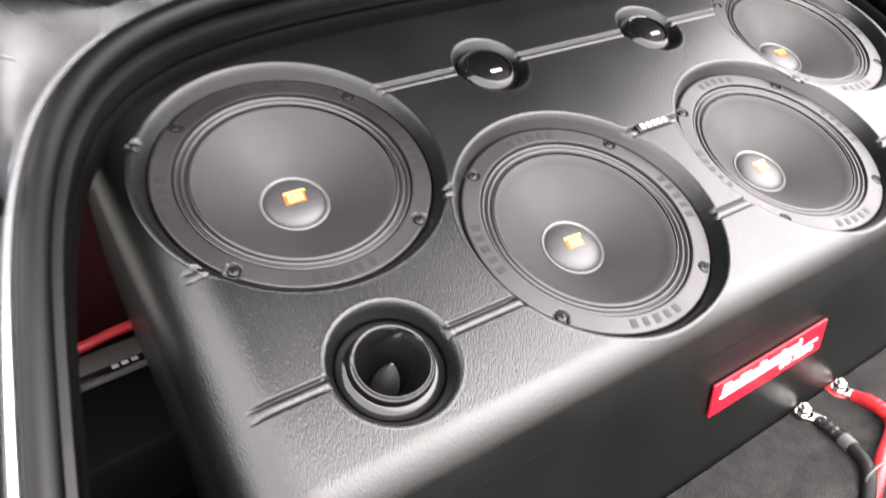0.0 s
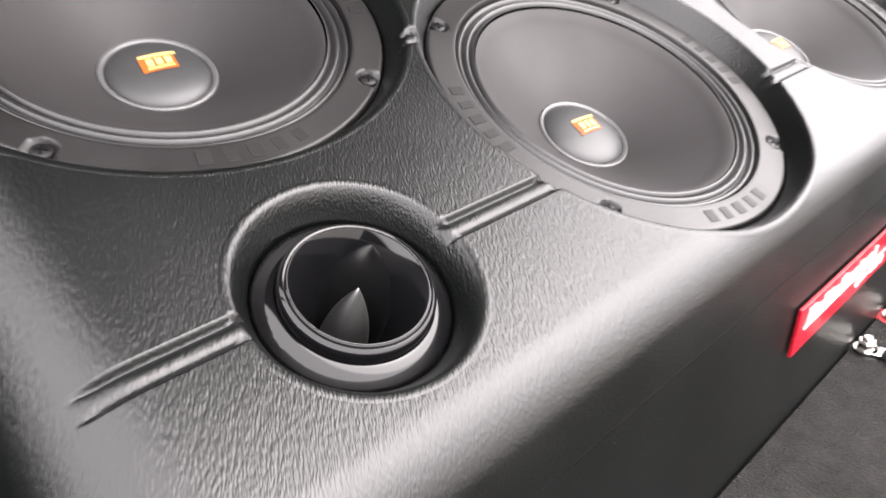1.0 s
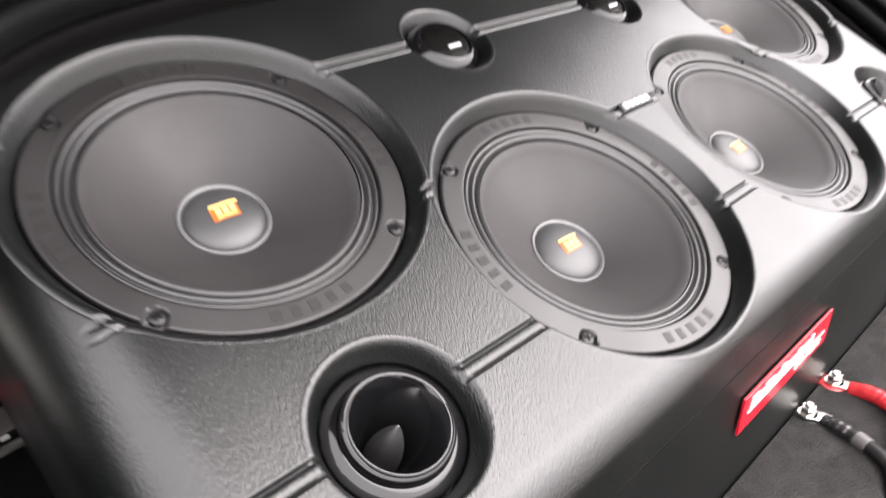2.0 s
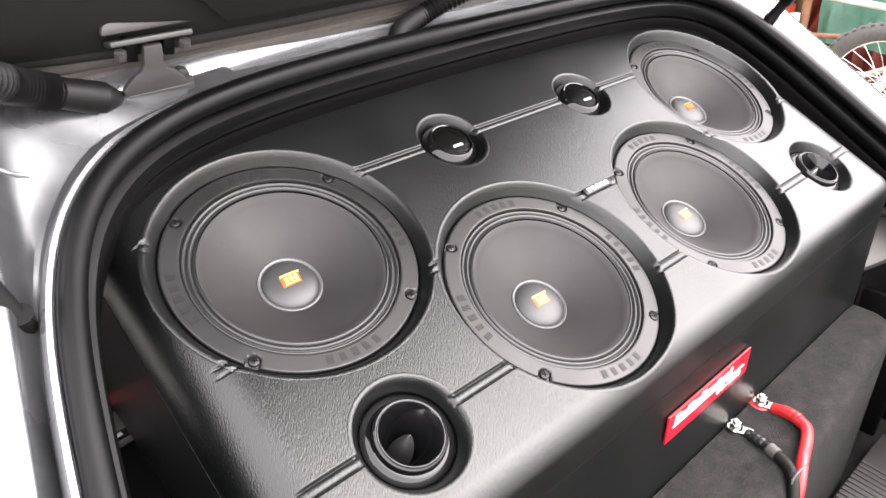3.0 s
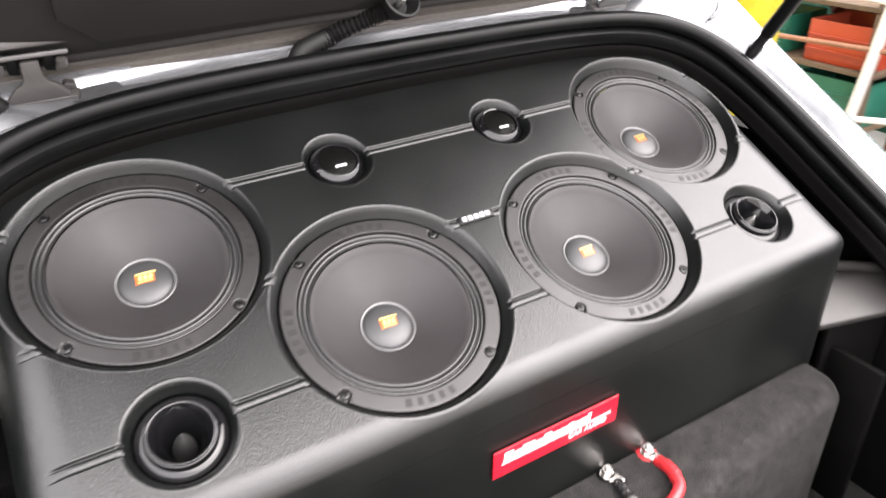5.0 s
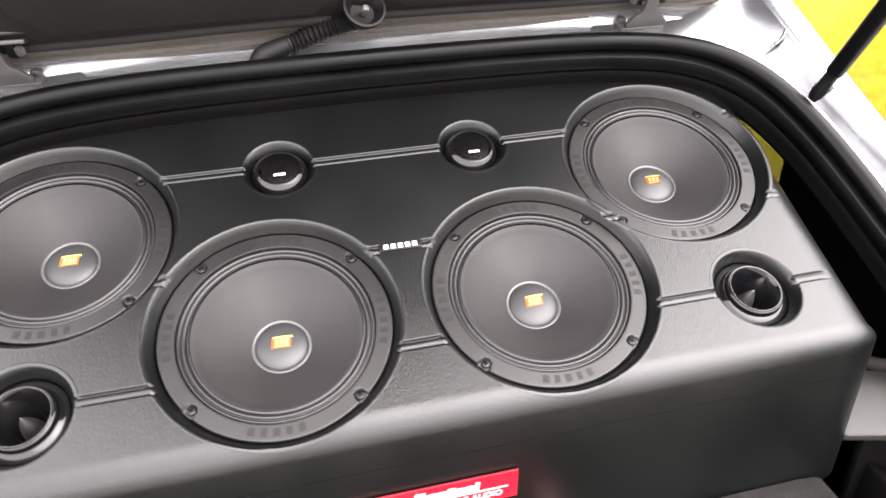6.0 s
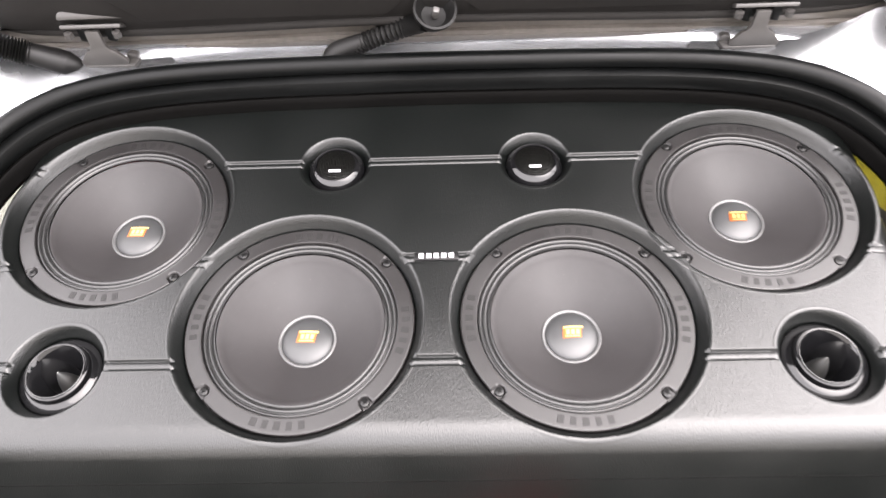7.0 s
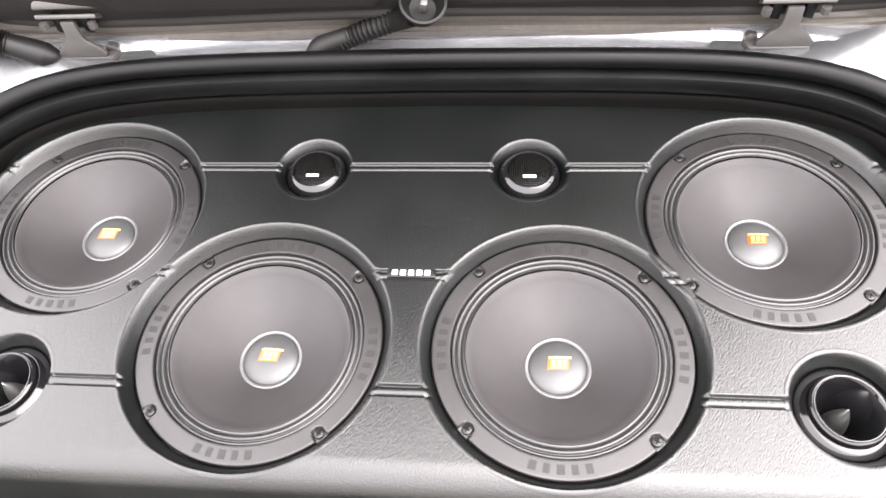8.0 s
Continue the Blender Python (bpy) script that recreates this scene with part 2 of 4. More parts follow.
def groove_depth(x, y):
    """How far the long grooves dip below the vinyl's face; a thin cord lies under the vinyl along each."""
    d = np.zeros_like(x)
    for gy, x0, x1 in GROOVES:
        far = np.hypot(x - np.clip(x, x0 + 0.005, x1 - 0.005), y - gy)
        fade = ease((x - x0) / 0.012) * ease((x1 - x) / 0.012)
        cord = 0.0017 * np.sqrt(np.clip(1 - (far / 0.0034) ** 2, 0, 1))
        d = np.maximum(d, fade * (0.0030 * ease((0.0054 - far) / 0.0022) - cord * (far < 0.0034)))
    return d


WRINKLES = ((-0.025, 0.118, -0.004, 0.134), (-0.010, 0.106, 0.045, 0.113), (0.008, 0.124, 0.028, 0.136), (0.03, 0.128, 0.052, 0.133))
SPEAKER_RIM, TWEETER_RIM, HORN_RIM = 0.1093, 0.0350, 0.0417


def vinyl_depth(x, y):
    """How far the vinyl dips below its face at a place: round wells, long grooves and a few wrinkles."""
    d = groove_depth(x, y)
    for ax, ay, bx, by in WRINKLES:
        u = np.clip(((x - ax) * (bx - ax) + (y - ay) * (by - ay)) / ((bx - ax) ** 2 + (by - ay) ** 2), 0, 1)
        far = np.hypot(x - ax - u * (bx - ax), y - ay - u * (by - ay) - 0.002 * np.sin(9 * u))
        d = np.maximum(d, 0.00009 * ease((0.0026 - far) / 0.0026))
    for centres, rim in ((SPEAKERS, SPEAKER_RIM), (TWEETERS, TWEETER_RIM), (HORNS, HORN_RIM)):
        for cx, cy, *_ in centres:
            d = np.maximum(d, 0.022 * ease((rim + 0.0010 - np.hypot(x - cx, y - cy)) / 0.004))
    return d


def vinyl_skin():
    turn = radians(90 - SLOPE)
    start = CORNER + FRONT_R * math.tan(turn / 2)
    arc = FRONT_R * turn
    step = 0.0017
    v = np.concatenate([np.linspace(0, 0.17, 14)[::-1] + arc, np.linspace(arc, 0, 18)[1:], -np.arange(1, int((BACK - start) / step)) * step])
    fine = np.concatenate([start - gy + np.arange(-16, 17) * 0.00042 for gy, _, _ in GROOVES])
    v = np.sort(np.concatenate([v[np.all(np.abs(v[:, None] - [start - gy for gy, _, _ in GROOVES]) > 0.0071, axis=1)], fine]))[::-1]
    s = np.concatenate([np.linspace(LEFT + EDGE_R * (1 - math.pi / 2), LEFT + EDGE_R, 34), np.arange(LEFT + EDGE_R + step, RIGHT - EDGE_R, step), np.linspace(RIGHT - EDGE_R, RIGHT + EDGE_R * (math.pi / 2 - 1), 34)])
    V, S = np.meshgrid(v, s, indexing="ij")
    a = np.clip(V, 0, arc) / FRONT_R
    straight = np.clip(V - arc, 0, None)
    y = np.where(V < 0, start - V, start - FRONT_R * np.sin(a) - straight * math.cos(turn))
    z = np.where(V < 0, FACE, FACE - FRONT_R * (1 - np.cos(a)) - straight * math.sin(turn))
    ny, nz = -np.sin(a), np.cos(a)
    over = np.where(S < 0, LEFT + EDGE_R - S, S - (RIGHT - EDGE_R)).clip(0)
    b = np.clip(over / EDGE_R, 0, math.pi / 2)
    x = np.where(S < 0, np.maximum(S, LEFT + EDGE_R) - EDGE_R * np.sin(b), np.minimum(S, RIGHT - EDGE_R) + EDGE_R * np.sin(b))
    shrink = np.minimum(0.92 * FRONT_R, EDGE_R) * np.sin(a) / math.sin(turn) + EDGE_R * (1 - np.sin(a) / math.sin(turn))
    dip = vinyl_depth(x, y) * (V < arc * 0.9) + shrink * (1 - np.cos(b))
    y, z = y - ny * dip, z - nz * dip
    verts = np.stack([x, y, z], -1).reshape(-1, 3)
    n, m = V.shape
    k = (np.arange(n - 1)[:, None] * m + np.arange(m - 1)).ravel()
    me = bpy.data.meshes.new("vinyl_cover")
    quads = np.stack([k, k + m, k + m + 1, k + 1], -1)
    mid_x, mid_y = x.reshape(-1)[quads].mean(1), y.reshape(-1)[quads].mean(1)
    keep = np.ones(len(quads), bool)
    for cx, cy, hole in [(a, b, 0.093) for a, b, _ in SPEAKERS] + [(a, b, 0.024) for a, b in TWEETERS] + [(a, b, 0.032) for a, b in HORNS]:
        keep &= np.hypot(mid_x - cx, mid_y - cy) > hole
    me.from_pydata(verts.tolist(), [], quads[keep].tolist())
    return me


skin = link("vinyl_cover", vinyl_skin(), LEATHER, speaker_box, "black grained vinyl with round wells and pressed grooves")


def well(cx, cy, rim, inner, drop):
    """The rolled vinyl lip and sloping wall of one round well; it follows the grooves and the rounded front edge."""
    start = CORNER + FRONT_R * math.tan(radians(90 - SLOPE) / 2)
    run = rim - inner
    wall = [(rim - run * u, -0.0022 - (drop - 0.0022) * v) for u, v in ((0.30, 0.12), (0.45, 0.30), (0.60, 0.50), (0.76, 0.70), (0.90, 0.88), (1.0, 1.0))]
    profile = [(rim + 0.0046, -0.0004), (rim + 0.0038, -0.00005), (rim + 0.0024, 0.00010), (rim + 0.0009, 0.0), (rim, -0.0005), (rim - 0.0007, -0.0012)] + wall + [(inner - 0.0004, -0.021)]
    bm = lathe([(r, FACE + z) for r, z in profile], 480 if rim > 0.1 else 288)
    co = np.array([v.co for v in bm.verts])
    past = np.clip(start - (co[:, 1] + cy), 0, 0.0265)
    share = np.clip((np.hypot(co[:, 0], co[:, 1]) - inner) / run, 0, 1)
    drops = share * (FRONT_R - np.sqrt(FRONT_R ** 2 - past ** 2)) + ease((share - 0.55) / 0.45) * groove_depth(co[:, 0] + cx, co[:, 1] + cy)
    for v, z in zip(bm.verts, (co[:, 2] - drops).tolist()):
        v.co.z = z
    return part("well_lip", bm, LEATHER, speaker_box, at=pose(cx, cy, 0))


for cx, cy, _ in SPEAKERS:
    well(cx, cy, SPEAKER_RIM, 0.1020, 0.0135)
for cx, cy in TWEETERS:
    well(cx, cy, TWEETER_RIM, 0.0289, 0.0105)
for cx, cy in HORNS:
    well(cx, cy, HORN_RIM, 0.0356, 0.0125)
outline = [(0.29, 0.0), (-0.09, 0.0), (-0.105, -0.012), (-0.19, -0.178), (-0.06, -0.24), (0.29, -0.24)]
for x0 in (LEFT + 0.0008, RIGHT - 0.0128):
    bm = prism([(y + 0.010, z - 0.040) for y, z in outline], 0.012)
    bmesh.ops.transform(bm, matrix=Matrix(((0, 0, 1, x0), (1, 0, 0, 0), (0, 1, 0, 0), (0, 0, 0, 1))), verts=bm.verts)
    part("side_board", bm, LEATHER, speaker_box, "side board wrapped in black vinyl")
# the pressed seam along the upright front
turn_c, turn_s = math.cos(radians(90 - SLOPE)), math.sin(radians(90 - SLOPE))


def front(x, down, out=0.0):
    """A place on the upright front: across, metres below the sharp corner, and proud of it."""
    return Vector((x, CORNER - down * turn_c - out * turn_s, FACE - down * turn_s + out * turn_c))


part("seam", strip([[front(LEFT + 0.03 + 0.8 * k / 40, d, o) for k in range(41)] for d, o in ((0.0423, -0.0004), (0.0426, 0.00015), (0.0434, 0.00015), (0.0437, -0.0004))]), TRIM, speaker_box)


# ---- midrange speakers ----
def pocketed_ring(phase):
    """The moulded basket ring, with four screw pockets let into its outer edge."""
    profile = [(0.0856, -0.006), (0.0857, -0.0004), (0.0862, 0.0006), (0.0870, 0.0008)] + [(0.0870 + 0.0127 * k / 15, 0.0008) for k in range(1, 16)] + [(0.1004, 0.0005), (0.1010, -0.0004), (0.1012, -0.0012), (0.1012, -0.009), (0.094, -0.009)]
    bm = lathe(profile, 540)
    for v in bm.verts:
        r, a = math.hypot(v.co.x, v.co.y), math.degrees(math.atan2(v.co.y, v.co.x))
        off = (a - phase + 45) % 90 - 45
        out, across = r * math.cos(radians(off)) - 0.0962, r * math.sin(radians(off))
        inside_by = 0.0054 - (math.hypot(out, across) if out < 0 else abs(across) - 0.12 * out)
        if inside_by > 0 and v.co.z > -0.002 and r > 0.0865:
            v.co.z = min(v.co.z, 0.0008 - 0.0026 * min(1.0, inside_by / 0.0010))
    return bm


def midrange_speaker():
    s = thing("midrange_speaker", "black 20 cm midrange speaker with paper cone and printed dust cap", "speaker", group="midrange speakers in the box")
    part("frame", pocketed_ring(131.5), FRAME, s)
    roll = [(0.0860, -0.0020)]
    for k in range(37):
        u = k / 36
        roll.append((0.0858 - 0.0108 * u, -0.0034 + 0.0022 * abs(math.sin(2.5 * math.pi * u)) ** 0.8 - 0.0008 * u))
    part("surround", lathe(roll, 96), CLOTH, s, "ribbed cloth surround")
    cone = [(0.0751, -0.0042), (0.0742, -0.0030), (0.0722, -0.0036)] + [(0.0722 - 0.0472 * u, -0.0042 - 0.031 * (u ** 0.92)) for u in (k / 14 for k in range(1, 15))]
    part("cone", lathe(cone, 96), PAPER, s)
    cap = part("dust_cap", lathe([(0.0246, -0.0358)] + [(0.0242 * math.cos(a), -0.0352 + 0.0072 * math.sin(a)) for a in (radians(6 * k) for k in range(0, 15))] + [(0, -0.0280)], 64), CAP, s)
    part("glue_ring", lathe([(0.0271, -0.0340), (0.0268, -0.0332), (0.0260, -0.0328), (0.0248, -0.0331), (0.0240, -0.0339), (0.0237, -0.0350)], 64), GLUE, s, "pale ring of dried glue")

    def dome(x, y):
        return -0.0352 + 0.0072 * math.sqrt(max(0.0, 1 - (x * x + y * y) / 0.0242 ** 2)) + 0.0003

    def patch(x0, x1, y0, y1, lift, slant=0.12):
        rows = []
        for j in range(5):
            y = y0 + (y1 - y0) * j / 4
            rows.append([(x + slant * y, y, dome(x + slant * y, y) + lift) for x in (x0 + (x1 - x0) * i / 8 for i in range(9))])
        bm = strip(rows)
        bmesh.ops.solidify(bm, geom=bm.faces[:], thickness=0.0002)
        return bm

    part("printed_flag", patch(-0.0085, 0.0085, -0.0045, 0.0065, 0.0001), ORANGE, cap, "orange printed flag")
    part("yellow_bar", patch(-0.0080, 0.0100, 0.0052, 0.0072, 0.0003), YELLOW_INK, cap)
    for k, x in enumerate((-0.0055, -0.001, 0.0035)):
        part("printed_bar", patch(x, x + 0.0032, -0.0012, 0.0038, 0.0004), YELLOW_INK, cap)
    part("printed_line", patch(-0.006, 0.007, -0.0034, -0.0022, 0.0004), YELLOW_INK, cap)
    return s


def add_ring_details(s, phase):
    """Four cross-head screws in their pockets, and moulded bars between them."""
    for k in range(4):
        a = radians(phase - 90 * k)
        turn = pose(0.0962 * math.cos(a), 0.0962 * math.sin(a), -0.0018, 0, 0, math.degrees(a))
        screw = part("screw", lathe([(0.0040, 0.0), (0.0040, 0.0010), (0.0036, 0.0017), (0.0022, 0.0022), (0.0, 0.0024)], 20), SCREW, s, "black cross-head screw", at=turn)
        # near-black bars laid on the head stand for the shade in its cross slot
        for q in (20, 110):
            part("slot", block(0.0046, 0.0010, 0.0008, at=pose(0, 0, 0.0021, 0, 0, q)), SLOT_SHADE, screw, smooth=False)
        mid = a - radians(45)
        for j, wide in enumerate((0.0078, 0.0066, 0.0078, 0.0066, 0.0072)):
            b = mid + radians((j - 2) * 6.2)
            part("moulded_bar", block(0.0070, wide * 0.72, 0.0003, 0.0001, segments=1), LETTER, s, at=pose(0.0930 * math.cos(b), 0.0930 * math.sin(b), 0.0009, 0, 0, math.degrees(b)))


for n, (cx, cy, phase) in enumerate(SPEAKERS):
    if n == 0:
        first = midrange_speaker()
        add_ring_details(first, 131.5)
        first.matrix_basis = BOX @ pose(cx, cy, 0)
    else:
        copy_thing(first, BOX @ pose(cx, cy, 0, 0, 0, phase - 131.5))


# ---- dome tweeters ----
def dome_tweeter():
    t = thing("dome_tweeter", "small gloss-black tweeter with a fine mesh grille", "tweeter", group="dome tweeters in the box")
    part("flange", lathe([(0.0195, -0.001), (0.0200, 0.0022), (0.0212, 0.0026), (0.0225, 0.0018), (0.0276, -0.0040), (0.0283, -0.0062), (0.0283, -0.013)], 64), GLOSS, t)
    part("grille", lathe([(0.0198, 0.0004), (0.017, 0.0018), (0.013, 0.0030), (0.008, 0.0038), (0.0, 0.0041)], 48), GRILLE, t, "domed black mesh grille")
    part("badge", block(0.0118, 0.0030, 0.0008, 0.0003, at=pose(0.0, -0.0095, 0.0042, 4)), SILVER_INK, t, "small silver badge")
    for x in (-0.024, 0.024):
        part("fixing_dot", lathe([(0.0011, 0.0), (0.0011, 0.0012), (0.0, 0.0014)], 10), SCREW, t, at=pose(x, 0.002, 0.0))
    return t


for n, (cx, cy) in enumerate(TWEETERS):
    if n == 0:
        first = dome_tweeter()
        first.matrix_basis = BOX @ pose(cx, cy, 0.0082)
    else:
        copy_thing(first, BOX @ pose(cx, cy, 0.0082))


# ---- bullet tweeters ----
def bullet_tweeter():
    t = thing("bullet_tweeter", "gloss-black horn tweeter with a pointed metal bullet", "tweeter", group="bullet tweeters in the box")
    part("flange", lathe([(0.0268, -0.001), (0.0270, 0.0024), (0.0276, 0.0030), (0.0284, 0.0029), (0.0340, -0.0004), (0.0348, -0.0016), (0.0350, -0.0030), (0.0350, -0.012)], 80), GLOSS, t, "bevelled gloss-black flange")
    part("collar", lathe([(0.0270, 0.002), (0.0269, 0.0072), (0.0264, 0.0082), (0.0252, 0.0088), (0.0244, 0.0086)], 80), GLOSS, t, "gloss-black collar")
    horn = [(0.0246, 0.0078), (0.0244, 0.0090), (0.0239, 0.0093), (0.0234, 0.0086)] + [(0.0234 - 0.0142 * (u ** 0.8), 0.0086 - 0.040 * u) for u in (k / 12 for k in range(1, 13))] + [(0.0, -0.0314)]
    part("horn", lathe(horn, 80), GLOSS, t, "gloss-black flared horn throat")
    part("rim", lathe([(0.02410, 0.0090), (0.0240, 0.00955), (0.0237, 0.00955), (0.0236, 0.0089)], 80), SATIN_RIM, t, "thin dull rim")
    part("bullet", lathe([(0.0092, -0.031)] + [(0.0092 * (1 - u ** 1.9) + 0.0002, -0.030 + 0.036 * u) for u in (k / 14 for k in range(15))] + [(0.0, 0.0062)], 48), BULLET, t, "pointed satin aluminium bullet")
    return t


for n, (cx, cy) in enumerate(HORNS):
    if n == 0:
        first = bullet_tweeter()
        first.matrix_basis = BOX @ pose(cx, cy, 0)
    else:
        copy_thing(first, BOX @ pose(cx, cy, 0, 0, 0, 20))

# ---- small badge between the two middle speakers ----
badge = thing("badge", "small black badge with pale raised bars", "badge", BOX @ pose(-0.0005, 0.0602, FACE - 0.001))
part("plate", block(0.040, 0.0084, 0.003, 0.0006), SCREW, badge)
for k in range(5):
    part("letter_bar", block(0.0047, 0.0050, 0.0010, 0.0002, at=pose(-0.0136 + 0.0068 * k, 0, 0.0018)), SILVER_INK, badge, smooth=False)

# ---- nameplate on the upright front ----
FRONT_Y = -0.1043
nameplate = thing("nameplate", "red nameplate with white lettering on the speaker box", "sign", pose(-0.0085, FRONT_Y - 0.0012, 0.7220, 90))
part("plate", prism([(-0.0745, -0.016), (0.0735, -0.016), (0.0745, 0.0155), (-0.0735, 0.0155)], 0.002, 0.0004), RED_PLATE, nameplate, smooth=False)
widths = [9.5, 8.5, 8.5, 4, 8.5, 9, 8.5, 8.5, 6, 6, 8.5, 4]
heights = [10, 6.8, 9.6, 9.2, 6.8, 10, 6.8, 6.8, 8.6, 6.8, 6.8, 9.6]
x = -0.0635
for w, h in zip(widths, heights):
    out = [(x, 0.001), (x + w * 0.001, 0.001), (x + w * 0.001 + 0.0015, 0.001 + h * 0.001), (x + 0.0015, 0.001 + h * 0.001)]
    part("letter_bar", prism(out, 0.0006, at=pose(0, 0, 0.0021)), WHITE_INK, nameplate, smooth=False)
    x += w * 0.001 + 0.0011
part("underline", prism([(-0.0655, -0.0013), (0.0645, -0.0013), (0.0648, -0.0002), (-0.0652, -0.0002)], 0.0006, at=pose(0, 0, 0.0021)), WHITE_INK, nameplate, smooth=False)
words = bpy.data.curves.new("lettering", "FONT")
words.body, words.size, words.extrude, words.shear = "CAR AUDIO", 0.0088, 0.0003, 0.15
words.materials.append(WHITE_INK)
lettering = new("lettering", words)
lettering.parent, lettering.matrix_basis = nameplate, pose(0.0115, -0.0100, 0.0024)

# ---- the opening of the car: one smooth line round the tailgate seal, in the box's own axes ----
OPEN_W, OPEN_H, OPEN_Y, OPEN_N = 0.5096, 0.3915, -0.1205, 6.5


def opening(n=120, reach=0.42):
    """Points of the outer edge of the seal, from the near left round the far side to the near right, each with its outward way."""
    pts = []
    for k in range(n + 1):
        a = math.pi * (1 - k / n)
        c, s = math.cos(a), math.sin(a)
        u = math.copysign(abs(c) ** (2 / OPEN_N), c)
        y = OPEN_Y + OPEN_H * abs(s) ** (2 / OPEN_N) - 0.0685 * (u * OPEN_W) ** 2
        pts.append((OPEN_W * u * (1 - 0.40 * y), y))
    x0, y0 = pts[0]
    near = [(-abs(x0) - 0.16 * reach * q, y0 - reach * q) for q in (1.0, 0.85, 0.7, 0.55, 0.4, 0.25, 0.12)]
    pts = near + pts + [(-x, y) for x, y in near[::-1]]
    # even spacing
    length = [0.0]
    for (xa, ya), (xb, yb) in zip(pts, pts[1:]):
        length.append(length[-1] + math.hypot(xb - xa, yb - ya))
    marks = np.linspace(0, length[-1], 181)
    xs, ys = np.interp(marks, length, [p[0] for p in pts]), np.interp(marks, length, [p[1] for p in pts])
    for _ in range(6):
        xs[1:-1], ys[1:-1] = (xs[:-2] + 2 * xs[1:-1] + xs[2:]) / 4, (ys[:-2] + 2 * ys[1:-1] + ys[2:]) / 4
    dx, dy = np.gradient(xs), np.gradient(ys)
    size = np.hypot(dx, dy)
    return [(x - 0.0025, y, -b / m, a / m) for x, y, a, b, m in zip(xs, ys, dx, dy, size)]


EDGE = opening()


def lip(x, y):
    return 0.017 + 0.004 * max(0.0, min(1.0, (y - 0.15) / 0.1)) + 0.1641 * y + 0.0236 * y * y + 0.015 * x * x


def along(profile):
    """Rows of points that follow the opening; profile: pairs of outward offset and height, numbers or functions of the side's share."""
    rows = []
    for off, up in profile:
        row = []
        for x, y, ox, oy in EDGE:
            far = max(0.0, oy)
            o = off(far) if callable(off) else off
            h = up(far) if callable(up) else up
            row.append((x + ox * o, y + oy * o, lip(x, y) + h))
        rows.append(row)
    return rows


car = thing("car", "silver hatchback with its tailgate open, paint scuffed", "car", BOX)


def rounded(c_off, c_up, r, n=12):
    return [(c_off + r * math.cos(2 * math.pi * k / n), c_up + r * math.sin(2 * math.pi * k / n)) for k in range(n + 1)]


def deep(f):
    """The trim reaches further down along the far side than beside the windows."""
    return max(0.0, min(1.0, (f - 0.7) / 0.2))


seal = part("seal", strip(along(rounded(-0.0085, -0.003, 0.0092))), RUBBER, car, "black rubber tailgate seal")
part("seal_lip", strip(along([(-0.004, -0.012), (-0.012, -0.013), (-0.0205, -0.016), (-0.0225, -0.022), (-0.0215, -0.030), (-0.018, -0.0345), (-0.008, -0.036)])), RUBBER, seal)
part("inner_trim", strip(along([(-0.006, -0.036), (-0.0175, -0.038), (-0.019, -0.041), (-0.0185, -0.046), (lambda f: -0.020 + 0.004 * deep(f), lambda f: -0.056 - 0.010 * deep(f)), (lambda f: -0.016 + 0.002 * deep(f), lambda f: -0.063 - 0.007 * deep(f)), (lambda f: -0.011 + 0.079 * deep(f), lambda f: -0.065 - 0.038 * deep(f))])), TRIM, car, "charcoal moulded trim inside the opening")
# painted rail round the opening: bead, channel, outer rail, then down the body side
def far_only(f):
    return max(0.0, (f - 0.9) / 0.1)


def corner(f):
    return max(0.0, 1 - abs(f - 0.55) / 0.45)


def rail(off, up, far_up, spread=0.0):
    """One line of the rail: outward offset, height, height on the far side, and how much wider it runs round the corners."""
    return (lambda f: off + spread * corner(f), lambda f: up + (far_up - up) * far_only(f))


rail_part = part("body_rail", strip(along([(-0.010, -0.014), rail(0.0002, -0.006, -0.006), rail(0.0025, -0.001, -0.004), rail(0.0055, 0.0, -0.006), rail(0.008, -0.003, -0.0085), rail(0.0098, -0.008, -0.010)])), SILVER, car, "silver painted bead beside the seal")


def roof_line(y):
    """The straight line where the rain channel meets the outer edge of the body."""
    return 0.493 - 0.235 * (y - 0.17)


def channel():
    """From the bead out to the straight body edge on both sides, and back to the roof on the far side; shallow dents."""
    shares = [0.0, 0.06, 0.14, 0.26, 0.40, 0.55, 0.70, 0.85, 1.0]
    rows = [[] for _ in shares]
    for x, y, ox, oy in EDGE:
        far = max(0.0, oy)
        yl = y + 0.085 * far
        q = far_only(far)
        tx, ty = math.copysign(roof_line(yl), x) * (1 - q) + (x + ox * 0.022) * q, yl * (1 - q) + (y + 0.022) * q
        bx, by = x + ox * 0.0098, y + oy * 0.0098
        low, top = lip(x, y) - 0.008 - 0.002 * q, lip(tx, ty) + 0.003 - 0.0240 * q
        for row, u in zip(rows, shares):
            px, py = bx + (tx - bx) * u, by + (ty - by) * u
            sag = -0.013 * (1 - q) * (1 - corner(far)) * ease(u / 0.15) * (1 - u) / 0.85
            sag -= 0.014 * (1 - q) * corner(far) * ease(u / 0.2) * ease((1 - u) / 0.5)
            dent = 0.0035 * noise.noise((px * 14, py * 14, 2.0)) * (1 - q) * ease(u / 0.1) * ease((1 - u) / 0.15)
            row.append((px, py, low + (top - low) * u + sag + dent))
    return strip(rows)


